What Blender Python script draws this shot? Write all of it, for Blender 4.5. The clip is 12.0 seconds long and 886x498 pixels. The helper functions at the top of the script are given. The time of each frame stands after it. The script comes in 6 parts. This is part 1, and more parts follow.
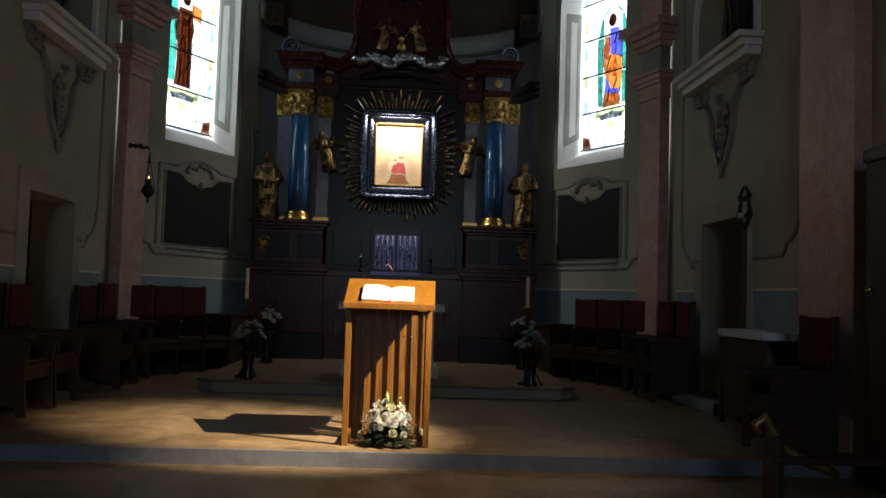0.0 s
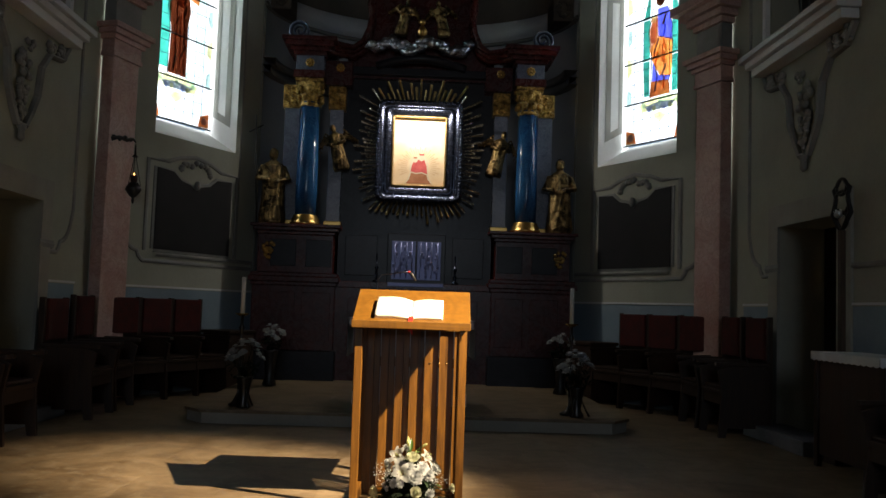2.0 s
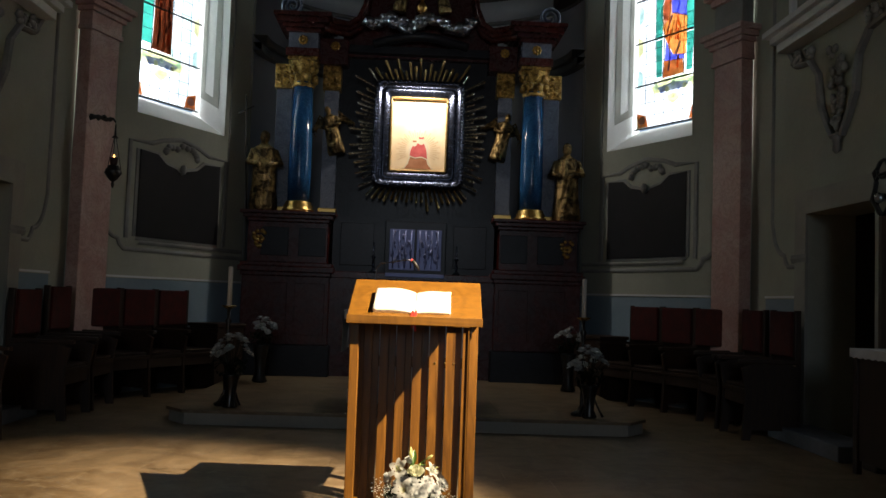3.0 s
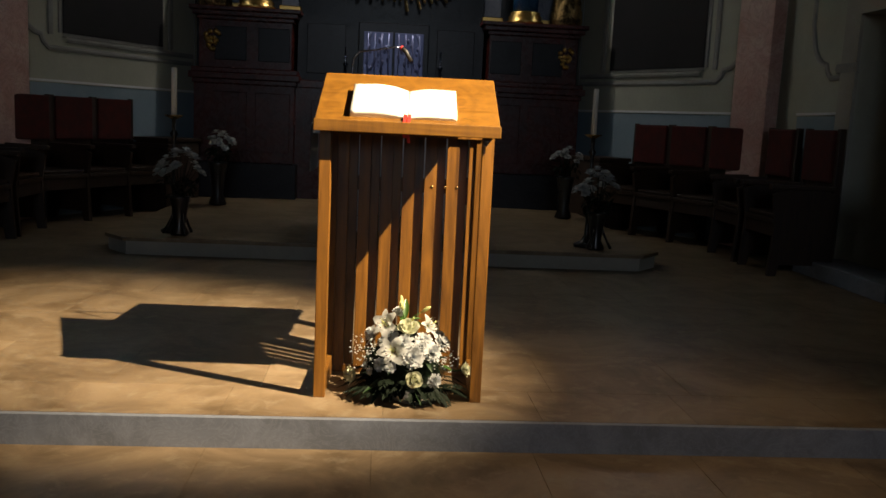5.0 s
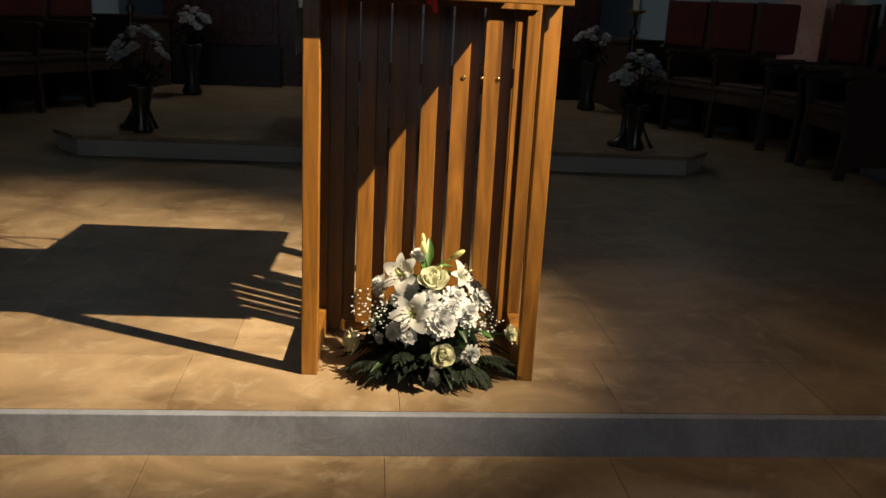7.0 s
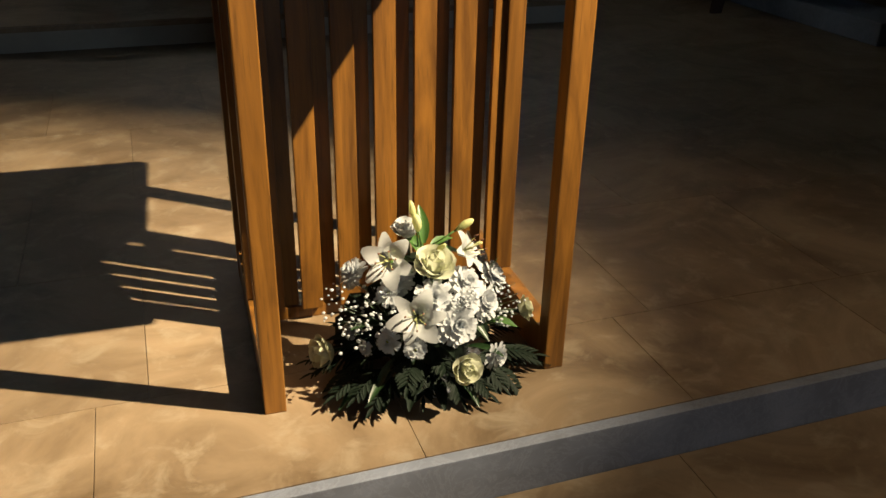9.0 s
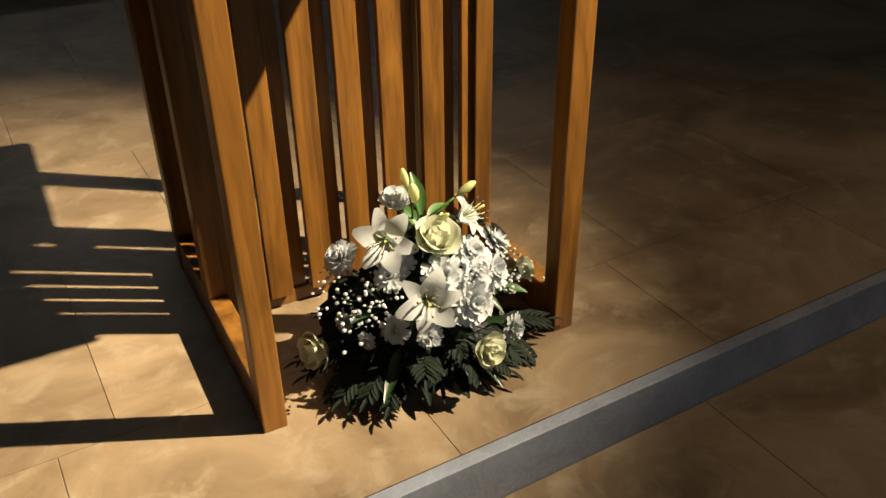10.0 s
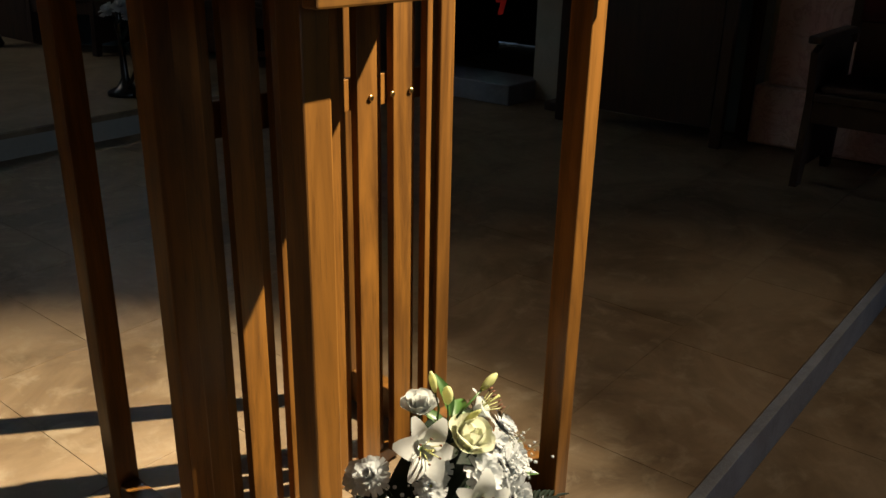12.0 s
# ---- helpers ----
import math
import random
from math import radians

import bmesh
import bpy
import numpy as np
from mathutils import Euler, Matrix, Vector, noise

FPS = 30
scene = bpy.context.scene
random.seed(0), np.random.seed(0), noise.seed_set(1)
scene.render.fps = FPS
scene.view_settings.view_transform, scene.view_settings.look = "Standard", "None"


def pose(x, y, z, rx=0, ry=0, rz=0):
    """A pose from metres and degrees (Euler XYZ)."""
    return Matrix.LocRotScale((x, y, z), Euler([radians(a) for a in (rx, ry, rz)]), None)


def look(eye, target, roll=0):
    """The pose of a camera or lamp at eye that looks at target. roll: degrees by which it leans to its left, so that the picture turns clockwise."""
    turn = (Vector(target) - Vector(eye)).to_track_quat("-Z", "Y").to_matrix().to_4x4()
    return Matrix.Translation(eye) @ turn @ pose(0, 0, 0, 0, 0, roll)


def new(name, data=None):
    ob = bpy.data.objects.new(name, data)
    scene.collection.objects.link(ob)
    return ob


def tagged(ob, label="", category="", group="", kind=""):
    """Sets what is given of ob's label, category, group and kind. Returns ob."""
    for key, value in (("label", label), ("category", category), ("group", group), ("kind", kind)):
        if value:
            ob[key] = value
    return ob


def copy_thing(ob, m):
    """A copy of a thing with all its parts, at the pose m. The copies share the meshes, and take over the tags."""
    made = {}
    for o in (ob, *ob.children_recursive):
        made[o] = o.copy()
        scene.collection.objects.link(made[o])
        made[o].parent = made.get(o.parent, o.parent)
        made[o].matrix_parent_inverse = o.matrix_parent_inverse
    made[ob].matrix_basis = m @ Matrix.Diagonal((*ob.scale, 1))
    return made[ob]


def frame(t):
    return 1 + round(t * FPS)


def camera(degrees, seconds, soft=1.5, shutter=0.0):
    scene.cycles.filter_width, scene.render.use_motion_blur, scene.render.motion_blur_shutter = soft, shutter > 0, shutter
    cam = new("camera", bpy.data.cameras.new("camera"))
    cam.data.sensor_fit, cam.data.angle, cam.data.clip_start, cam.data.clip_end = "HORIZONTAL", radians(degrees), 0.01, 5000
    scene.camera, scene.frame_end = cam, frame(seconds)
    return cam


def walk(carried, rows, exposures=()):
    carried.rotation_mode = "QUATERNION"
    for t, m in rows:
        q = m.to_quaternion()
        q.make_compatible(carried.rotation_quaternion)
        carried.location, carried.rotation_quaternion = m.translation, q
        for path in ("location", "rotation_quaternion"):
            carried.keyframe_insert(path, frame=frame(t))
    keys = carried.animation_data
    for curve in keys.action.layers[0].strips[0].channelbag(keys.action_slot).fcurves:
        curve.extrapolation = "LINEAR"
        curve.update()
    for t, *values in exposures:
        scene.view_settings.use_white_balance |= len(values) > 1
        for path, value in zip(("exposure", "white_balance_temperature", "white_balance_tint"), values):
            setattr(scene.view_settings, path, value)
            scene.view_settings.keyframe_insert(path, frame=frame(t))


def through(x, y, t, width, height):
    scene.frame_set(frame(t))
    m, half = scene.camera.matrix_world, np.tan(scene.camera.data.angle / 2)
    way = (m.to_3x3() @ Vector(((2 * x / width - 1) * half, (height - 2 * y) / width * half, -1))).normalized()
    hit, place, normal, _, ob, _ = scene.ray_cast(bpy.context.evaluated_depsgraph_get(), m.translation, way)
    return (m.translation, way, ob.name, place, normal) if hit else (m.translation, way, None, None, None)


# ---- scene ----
cam = camera(54.5, 12.0)
# seconds, eye and target in metres, roll in degrees
PATH = [
    (0, (0.045, -0.563, 1.159), (0.151, 1.431, 1.27), 1.8),
    (0.5, (0.033, -0.201, 1.153), (0.13, 1.793, 1.267), 1.8),
    (1, (0.012, 0.205, 1.157), (0.096, 2.2, 1.275), 1.8),
    (1.5, (0.021, 0.584, 1.16), (0.09, 2.579, 1.287), 1.8),
    (2, (0.005, 0.963, 1.175), (0.07, 2.957, 1.314), 1.9),
    (2.5, (-0.013, 1.29, 1.189), (0.053, 3.283, 1.341), 1.9),
    (4.5, (-0.095, 2.518, 1.12), (0.041, 4.504, 0.927), 2.5),
    (5, (-0.109, 2.798, 1.098), (0.049, 4.771, 0.809), 2.7),
    (5.5, (-0.137, 3.053, 1.087), (0.039, 5.014, 0.737), 3.1),
    (6, (-0.132, 3.31, 1.074), (0.045, 5.26, 0.668), 2.9),
    (6.5, (-0.137, 3.545, 1.05), (0.038, 5.483, 0.588), 2.6),
    (7, (-0.16, 3.821, 1.038), (0.021, 5.737, 0.492), 2.9),
    (9, (-0.474, 4.649, 1.109), (0.127, 6.332, 0.211), 1.2),
    (9.5, (-0.526, 4.818, 1.1), (0.183, 6.414, 0.125), -0.1),
    (10, (-0.615, 4.966, 1.085), (0.229, 6.443, 0.034), -0.9),
    (10.5, (-0.724, 5.101, 1.096), (0.283, 6.471, 0.043), -0.7),
    (11, (-0.82, 5.206, 1.101), (0.345, 6.519, 0.143), -0.1),
    (11.5, (-0.91, 5.275, 1.143), (0.38, 6.526, 0.264), 0.1),
    (12, (-1.005, 5.362, 1.155), (0.45, 6.525, 0.415), 1.2),
]
walk(cam, [(t, look(eye, target, roll)) for t, eye, target, roll in PATH],
     [(0.0, 0.0, 6500, 10), (7.0, 0.0, 6450, 9.5), (9.0, 0.0, 6150, 7.5), (12.0, 0.0, 5900, 6.5)])

# ---- world, daylight and lamps ----
world = bpy.data.worlds.new("world")
scene.world = world
world.use_nodes = True
_sky = world.node_tree.nodes.new("ShaderNodeTexSky")
_sky.sky_type, _sky.sun_disc = "NISHITA", False
_sky.sun_elevation, _sky.sun_rotation = radians(40), radians(200)
world.node_tree.links.new(_sky.outputs[0], world.node_tree.nodes["Background"].inputs[0])
world.node_tree.nodes["Background"].inputs[1].default_value = 0.08

DAYLIGHT = 385.0     # each apse window
NAVE_DAYLIGHT = 118.0
SPOT = 9500.0
ICON_LAMP = 24.0


def lamp(name, kind, energy, color, m, **opts):
    data = bpy.data.lights.new(name, kind)
    data.energy, data.color = energy, color
    for key, value in opts.items():
        if key == "size":
            data.shape, data.size = "RECTANGLE", value
        elif key == "size_y":
            data.size_y = value
        elif key == "radius":
            data.shadow_soft_size = value
        elif key == "angle":
            data.spot_size = radians(value)
        elif key == "blend":
            data.spot_blend = value
        elif key == "spread":
            data.spread = radians(value)
    ob = new(name, data)
    ob.matrix_world = m
    return ob


SPOT_AT = Vector((3.43, 4.23, 4.735))
lamp("ambo_spotlight", "SPOT", SPOT, (1.0, 0.775, 0.505), look(SPOT_AT, (-0.9, 6.9, 0.0)), radius=0.03, angle=24.4, blend=1.0)
# weak wide fill added at the spotlight's place to lift the floor around its pool
lamp("ambo_spotlight_spill", "SPOT", 300.0, (1.0, 0.72, 0.44), look(SPOT_AT, (0.4, 5.75, 0.0)), radius=0.03, angle=43, blend=1.0)

# ---- materials ----


class Mat:
    """A small helper that builds procedural materials."""

    def __init__(self, name, rough=0.6, metal=0.0, spec=0.5):
        self.m = bpy.data.materials.new(name)
        self.m.use_nodes = True
        self.t = self.m.node_tree
        self.b = self.t.nodes["Principled BSDF"]
        self.b.inputs["Roughness"].default_value = rough
        self.b.inputs["Metallic"].default_value = metal
        self.b.inputs["Specular IOR Level"].default_value = spec
        self.co = self.t.nodes.new("ShaderNodeTexCoord").outputs["Object"]

    def node(self, kind, **inputs):
        n = self.t.nodes.new(kind)
        for key, value in inputs.items():
            sock = n.inputs[key.replace("_", " ")]
            if isinstance(value, bpy.types.NodeSocket):
                self.t.links.new(value, sock)
            else:
                sock.default_value = value
        return n

    def noise(self, scale, detail=4.0, rough=0.55, stretch=(1, 1, 1), distort=0.0, src=None):
        mp = self.node("ShaderNodeMapping", Vector=src or self.co, Scale=stretch)
        return self.node("ShaderNodeTexNoise", Vector=mp.outputs[0], Scale=scale, Detail=detail, Roughness=rough, Distortion=distort).outputs[0]

    def ramp(self, fac, stops):
        r = self.t.nodes.new("ShaderNodeValToRGB")
        e = r.color_ramp.elements
        while len(e) < len(stops):
            e.new(0.5)
        for el, (p, c) in zip(e, stops):
            el.position, el.color = p, (*c, 1)
        self.t.links.new(fac, r.inputs[0])
        return r.outputs[0]

    def mix(self, fac, a, b, mode="MIX"):
        n = self.t.nodes.new("ShaderNodeMix")
        n.data_type, n.blend_type = "RGBA", mode
        for sock, value in ((n.inputs["Factor"], fac), (n.inputs["A"], a), (n.inputs["B"], b)):
            if isinstance(value, bpy.types.NodeSocket):
                self.t.links.new(value, sock)
            elif isinstance(value, tuple):
                sock.default_value = (*value, 1)
            else:
                sock.default_value = value
        return n.outputs["Result"]

    def color(self, c):
        if isinstance(c, tuple):
            self.b.inputs["Base Color"].default_value = (*c, 1)
        else:
            self.t.links.new(c, self.b.inputs["Base Color"])
        return self

    def roughness(self, fac, lo, hi):
        r = self.node("ShaderNodeMapRange", Value=fac, To_Min=lo, To_Max=hi)
        self.t.links.new(r.outputs[0], self.b.inputs["Roughness"])
        return self

    def bump(self, fac, strength=0.2, dist=0.005):
        n = self.node("ShaderNodeBump", Height=fac, Strength=strength, Distance=dist)
        self.t.links.new(n.outputs[0], self.b.inputs["Normal"])
        return self

    def random(self):
        return self.t.nodes.new("ShaderNodeObjectInfo").outputs["Random"]


def world_coords(k):
    """Coordinates of the place itself, for surfaces laid in pieces."""
    return k.t.nodes.new("ShaderNodeNewGeometry").outputs["Position"]


def two_tone(name, a, b, scale=6.0, rough=0.7, fine=60.0, bump=0.15, dist=0.004, metal=0.0, spec=0.4, lo=0.35, hi=0.68):
    k = Mat(name, rough, metal, spec)
    src = world_coords(k)
    n = k.noise(scale, 5, 0.6, src=src)
    f = k.noise(fine, 4, 0.6, src=src)
    c = k.ramp(n, [(lo, a), (hi, b)])
    c = k.mix(0.25, c, k.mix(f, (0.45, 0.45, 0.45), (1, 1, 1)), "MULTIPLY")
    k.color(c).bump(f, bump, dist).roughness(n, max(rough - 0.12, 0.04), min(rough + 0.12, 1))
    return k.m


def marble(name, base, vein, alt, scale=2.2, rough=0.3, spec=0.5, veins=0.45):
    k = Mat(name, rough, 0, spec)
    src = world_coords(k)
    n = k.noise(scale, 7, 0.62, distort=1.4, src=src)
    n2 = k.noise(scale * 2.6, 8, 0.7, distort=2.6, src=src)
    c = k.ramp(n, [(0.34, base), (0.62, alt)])
    v = k.ramp(n2, [(0.47, (0, 0, 0)), (0.505, (1, 1, 1)), (0.54, (0, 0, 0))])
    c = k.mix(k.mix(veins, (0, 0, 0), v), c, vein)
    k.color(c).roughness(n2, rough * 0.75, rough * 1.35)
    return k.m


def floor_stone(name, a, b, spot, rough):
    """Polished honey limestone with cloudy patches."""
    k = Mat(name, rough, 0, 0.5)
    src = world_coords(k)
    n = k.noise(2.0, 7, 0.66, distort=1.1, src=src)
    n2 = k.noise(11.0, 6, 0.65, distort=0.6, src=src)
    n3 = k.noise(1.1, 3, 0.5, src=src)
    c = k.ramp(n, [(0.36, a), (0.62, b)])
    c = k.mix(k.ramp(n2, [(0.52, (0, 0, 0)), (0.68, (0.6, 0.6, 0.6))]), c, spot)
    r = k.node("ShaderNodeMapRange", Value=k.random(), To_Min=0.86, To_Max=1.04)
    hsv = k.node("ShaderNodeHueSaturation", Color=c, Value=r.outputs[0])
    k.color(hsv.outputs[0])
    k.roughness(k.mix(0.5, n3, n2), rough * 0.7, rough * 1.5)
    k.bump(k.noise(26, 5, 0.6, src=src), 0.06, 0.002)
    return k.m


def wood(name, dark, light, rough=0.42, across=(26, 26, 1.6), spec=0.45):
    """Grain runs along the local z of each part."""
    k = Mat(name, rough, 0, spec)
    shift = k.node("ShaderNodeVectorMath", **{})
    shift.operation = "ADD"
    rnd = k.node("ShaderNodeCombineXYZ", X=k.random(), Y=k.random(), Z=k.random())
    sc = k.node("ShaderNodeVectorMath")
    sc.operation = "SCALE"
    k.t.links.new(rnd.outputs[0], sc.inputs[0])
    sc.inputs["Scale"].default_value = 9.0
    k.t.links.new(k.co, shift.inputs[0])
    k.t.links.new(sc.outputs[0], shift.inputs[1])
    src = shift.outputs[0]
    g = k.noise(1.0, 6, 0.6, stretch=across, distort=1.2, src=src)
    big = k.noise(1.0, 4, 0.55, stretch=(9, 9, 1.1), distort=3.0, src=src)
    pores = k.noise(1.0, 4, 0.7, stretch=(220, 220, 9), src=src)
    c = k.ramp(g, [(0.36, dark), (0.62, light)])
    c = k.mix(0.5, c, k.ramp(big, [(0.34, dark), (0.60, light)]))
    c = k.mix(k.ramp(pores, [(0.56, (0, 0, 0)), (0.72, (0.5, 0.5, 0.5))]), c, tuple(q * 0.45 for q in dark))
    hsv = k.node("ShaderNodeHueSaturation", Color=c, Value=k.node("ShaderNodeMapRange", Value=k.random(), To_Min=0.82, To_Max=1.12).outputs[0])
    k.color(hsv.outputs[0]).bump(pores, 0.12, 0.001).roughness(g, rough * 0.8, rough * 1.3)
    return k.m


def plain(name, c, rough=0.5, metal=0.0, fine=40.0, amount=0.25, bump=0.1, spec=0.5):
    k = Mat(name, rough, metal, spec)
    n = k.noise(fine, 4, 0.6)
    k.color(k.mix(amount, c, k.mix(n, (0.35, 0.35, 0.35), (1.2, 1.2, 1.2)), "MULTIPLY"))
    k.bump(n, bump, 0.002).roughness(n, max(rough - 0.1, 0.03), min(rough + 0.12, 1))
    return k.m


def stained(name, c, through=0.75):
    """Coloured window glass: lets daylight through and scatters a part of it."""
    m = bpy.data.materials.new(name)
    m.use_nodes = True
    t = m.node_tree
    t.nodes.clear()
    out = t.nodes.new("ShaderNodeOutputMaterial")
    tc = t.nodes.new("ShaderNodeTexCoord")
    n = t.nodes.new("ShaderNodeTexNoise")
    n.inputs["Scale"].default_value, n.inputs["Detail"].default_value = 9.0, 5.0
    t.links.new(tc.outputs["Object"], n.inputs["Vector"])
    mx = t.nodes.new("ShaderNodeMix")
    mx.data_type = "RGBA"
    mx.inputs["A"].default_value = (*[q * 0.55 for q in c], 1)
    mx.inputs["B"].default_value = (*[min(q * 1.25, 1) for q in c], 1)
    t.links.new(n.outputs[0], mx.inputs["Factor"])
    tr, tl, gl = (t.nodes.new(q) for q in ("ShaderNodeBsdfTransparent", "ShaderNodeBsdfTranslucent", "ShaderNodeBsdfGlossy"))
    gl.inputs["Roughness"].default_value = 0.12
    t.links.new(mx.outputs["Result"], tr.inputs[0])
    t.links.new(mx.outputs["Result"], tl.inputs[0])
    a, b = t.nodes.new("ShaderNodeMixShader"), t.nodes.new("ShaderNodeMixShader")
    a.inputs[0].default_value, b.inputs[0].default_value = through, 0.04
    t.links.new(tl.outputs[0], a.inputs[1])
    t.links.new(tr.outputs[0], a.inputs[2])
    t.links.new(a.outputs[0], b.inputs[1])
    t.links.new(gl.outputs[0], b.inputs[2])
    t.links.new(b.outputs[0], out.inputs[0])
    return m


def petal_mat(name, c, tip):
    k = Mat(name, 0.5, 0, 0.35)
    n = k.noise(45, 4, 0.6)
    k.color(k.ramp(n, [(0.3, c), (0.7, tip)])).bump(n, 0.15, 0.001)
    tl = k.t.nodes.new("ShaderNodeBsdfTranslucent")
    tl.inputs[0].default_value = (*tip, 1)
    mx = k.t.nodes.new("ShaderNodeMixShader")
    mx.inputs[0].default_value = 0.5
    k.t.links.new(k.b.outputs[0], mx.inputs[1])
    k.t.links.new(tl.outputs[0], mx.inputs[2])
    k.t.links.new(mx.outputs[0], k.t.nodes["Material Output"].inputs[0])
    return k.m


M_FLOOR = floor_stone("honey_limestone", (0.105, 0.070, 0.036), (0.225, 0.163, 0.096), (0.275, 0.225, 0.15), 0.42)
M_RISER = marble("grey_step_marble", (0.20, 0.225, 0.28), (0.29, 0.32, 0.38), (0.14, 0.155, 0.19), 3.5, 0.45, 0.5, 0.3)
M_JOINT = plain("limestone_joint_mortar", (0.19, 0.145, 0.095), 0.85)
M_WALL = two_tone("aged_olive_plaster", (0.32, 0.325, 0.265), (0.42, 0.42, 0.345), 0.7, 0.85, 30)
M_APSE = two_tone("grey_blue_plaster", (0.60, 0.63, 0.67), (0.68, 0.71, 0.74), 0.9, 0.85, 30)
M_DADO = two_tone("blue_grey_dado_paint", (0.19, 0.26, 0.31), (0.26, 0.33, 0.38), 1.1, 0.8, 30)
M_STUCCO = two_tone("grey_stucco", (0.22, 0.22, 0.21), (0.31, 0.31, 0.29), 3, 0.8, 40)
M_PALE = two_tone("pale_stucco", (0.66, 0.67, 0.68), (0.74, 0.75, 0.75), 2, 0.75, 40)
M_REVEAL = two_tone("whitewashed_reveal", (0.74, 0.72, 0.68), (0.82, 0.80, 0.76), 1.5, 0.8, 40)
M_PINK = marble("pink_marble", (0.46, 0.26, 0.22), (0.20, 0.10, 0.085), (0.55, 0.39, 0.35), 1.5, 0.45)
M_DOME = two_tone("dark_painted_vault", (0.10, 0.085, 0.07), (0.18, 0.15, 0.12), 1.2, 0.85, 20)
M_STONE = two_tone("weathered_door_stone", (0.30, 0.29, 0.25), (0.38, 0.37, 0.32), 2, 0.8, 40)
M_TABSILVER = plain("blue_tinged_silver", (0.24, 0.26, 0.46), 0.4, 0.6, 30, 0.4, 0.3)
M_RAY = plain("tarnished_silver_gilt", (0.72, 0.68, 0.58), 0.24, 0.95, 40, 0.4, 0.3)
M_CANVAS = two_tone("darkened_canvas", (0.008, 0.008, 0.010), (0.016, 0.015, 0.017), 2.5, 0.65, 60, spec=0.25)
# near-black colour stands in for the shade inside the doorways
M_VOID = plain("shade_black_lining", (0.05, 0.05, 0.05), 0.9)
M_REDM = marble("dark_red_marble", (0.0936, 0.0127, 0.0086), (0.1584, 0.0749, 0.0749), (0.0450, 0.0086, 0.0072), 2.4, 0.26, 0.45, 0.3)
M_BLKM = marble("black_marble", (0.012, 0.012, 0.015), (0.05, 0.055, 0.075), (0.020, 0.019, 0.024), 2.0, 0.3, 0.3, 0.3)
M_BLUE = marble("blue_marble", (0.015, 0.085, 0.21), (0.07, 0.19, 0.36), (0.010, 0.05, 0.14), 3.0, 0.12)
M_GREYM = marble("blue_grey_marble", (0.17, 0.20, 0.27), (0.34, 0.38, 0.45), (0.12, 0.14, 0.20), 2.4, 0.25)
M_WHITEM = marble("white_marble", (0.62, 0.63, 0.65), (0.40, 0.42, 0.46), (0.70, 0.71, 0.72), 2.0, 0.4)
M_GOLD = plain("gilding", (0.78, 0.50, 0.16), 0.3, 1.0, 35, 0.4, 0.35)
M_DULLGOLD = plain("worn_gilding", (0.42, 0.29, 0.12), 0.42, 0.85, 30, 0.6, 0.4)
M_SILVER = plain("silver_leaf", (0.62, 0.66, 0.74), 0.28, 1.0, 35, 0.4, 0.35)


def carved(name, dark, light, rough, scale=14.0, depth=0.03, metal=0.9):
    """Old gilding on carved wood: rubbed highlights, dull hollows, broken relief."""
    k = Mat(name, rough, metal)
    src = world_coords(k)
    n = k.noise(scale, 5, 0.65, distort=0.8, src=src)
    f = k.noise(scale * 5, 4, 0.6, src=src)
    k.color(k.ramp(n, [(0.42, dark), (0.62, light)])).bump(k.mix(0.3, n, f), 0.9, depth).roughness(f, rough * 0.7, min(rough * 1.7, 1))
    return k.m


M_STATUE = carved("rubbed_dark_gilding", (0.05, 0.034, 0.016), (0.46, 0.31, 0.13), 0.34, 7.0, 0.05)
M_LEAFGOLD = carved("carved_gilding", (0.25, 0.15, 0.045), (0.85, 0.56, 0.18), 0.26, 12.0, 0.04)
M_DARKSILVER = plain("dark_silver_leaf", (0.06, 0.07, 0.105), 0.25, 0.95, 22, 0.5, 0.5)
M_IRON = plain("black_iron", (0.03, 0.03, 0.03), 0.5, 0.6)
M_FLESH = plain("polychrome_wood", (0.26, 0.2, 0.15), 0.55)
M_OAK = wood("honey_oak", (0.058, 0.0238, 0.0045), (0.20, 0.087, 0.012), 0.37)
M_OAKTOP = wood("honey_oak_desk", (0.09, 0.038, 0.0045), (0.19, 0.086, 0.0095), 0.4, (1.6, 26, 26))
M_DARKWOOD = wood("dark_walnut", (0.016, 0.008, 0.0045), (0.04, 0.02, 0.01), 0.5)
M_DOOR = wood("old_brown_door", (0.03, 0.018, 0.01), (0.06, 0.036, 0.02), 0.55)
M_RED = two_tone("red_velvet", (0.042, 0.005, 0.004), (0.08, 0.008, 0.006), 9, 0.9, 180, 0.3, 0.002)
M_PAPER = plain("white_paper", (0.74, 0.72, 0.66), 0.8, 0, 8, 0.08)
M_PAGEEDGE = plain("page_edges", (0.70, 0.64, 0.52), 0.85, 0, 300, 0.4)
M_LEATHER = plain("dark_book_leather", (0.05, 0.02, 0.016), 0.5, 0, 120)
M_RIBBON = plain("red_ribbon", (0.62, 0.02, 0.015), 0.5, 0, 200)
M_CLOTH = two_tone("white_linen", (0.62, 0.66, 0.72), (0.74, 0.77, 0.82), 5, 0.9, 200)
M_WAX = plain("white_wax", (0.82, 0.80, 0.74), 0.45, 0, 20, 0.1)
M_BRASS = plain("polished_brass", (0.62, 0.42, 0.16), 0.25, 1.0, 30, 0.3)
M_VASE = plain("pewter_vase", (0.07, 0.07, 0.07), 0.3, 0.9, 26, 0.4)
M_PETAL = petal_mat("white_petal", (0.51, 0.535, 0.55), (0.60, 0.625, 0.64))
M_ROSE = petal_mat("cream_rose_petal", (0.52, 0.535, 0.36), (0.61, 0.625, 0.47))
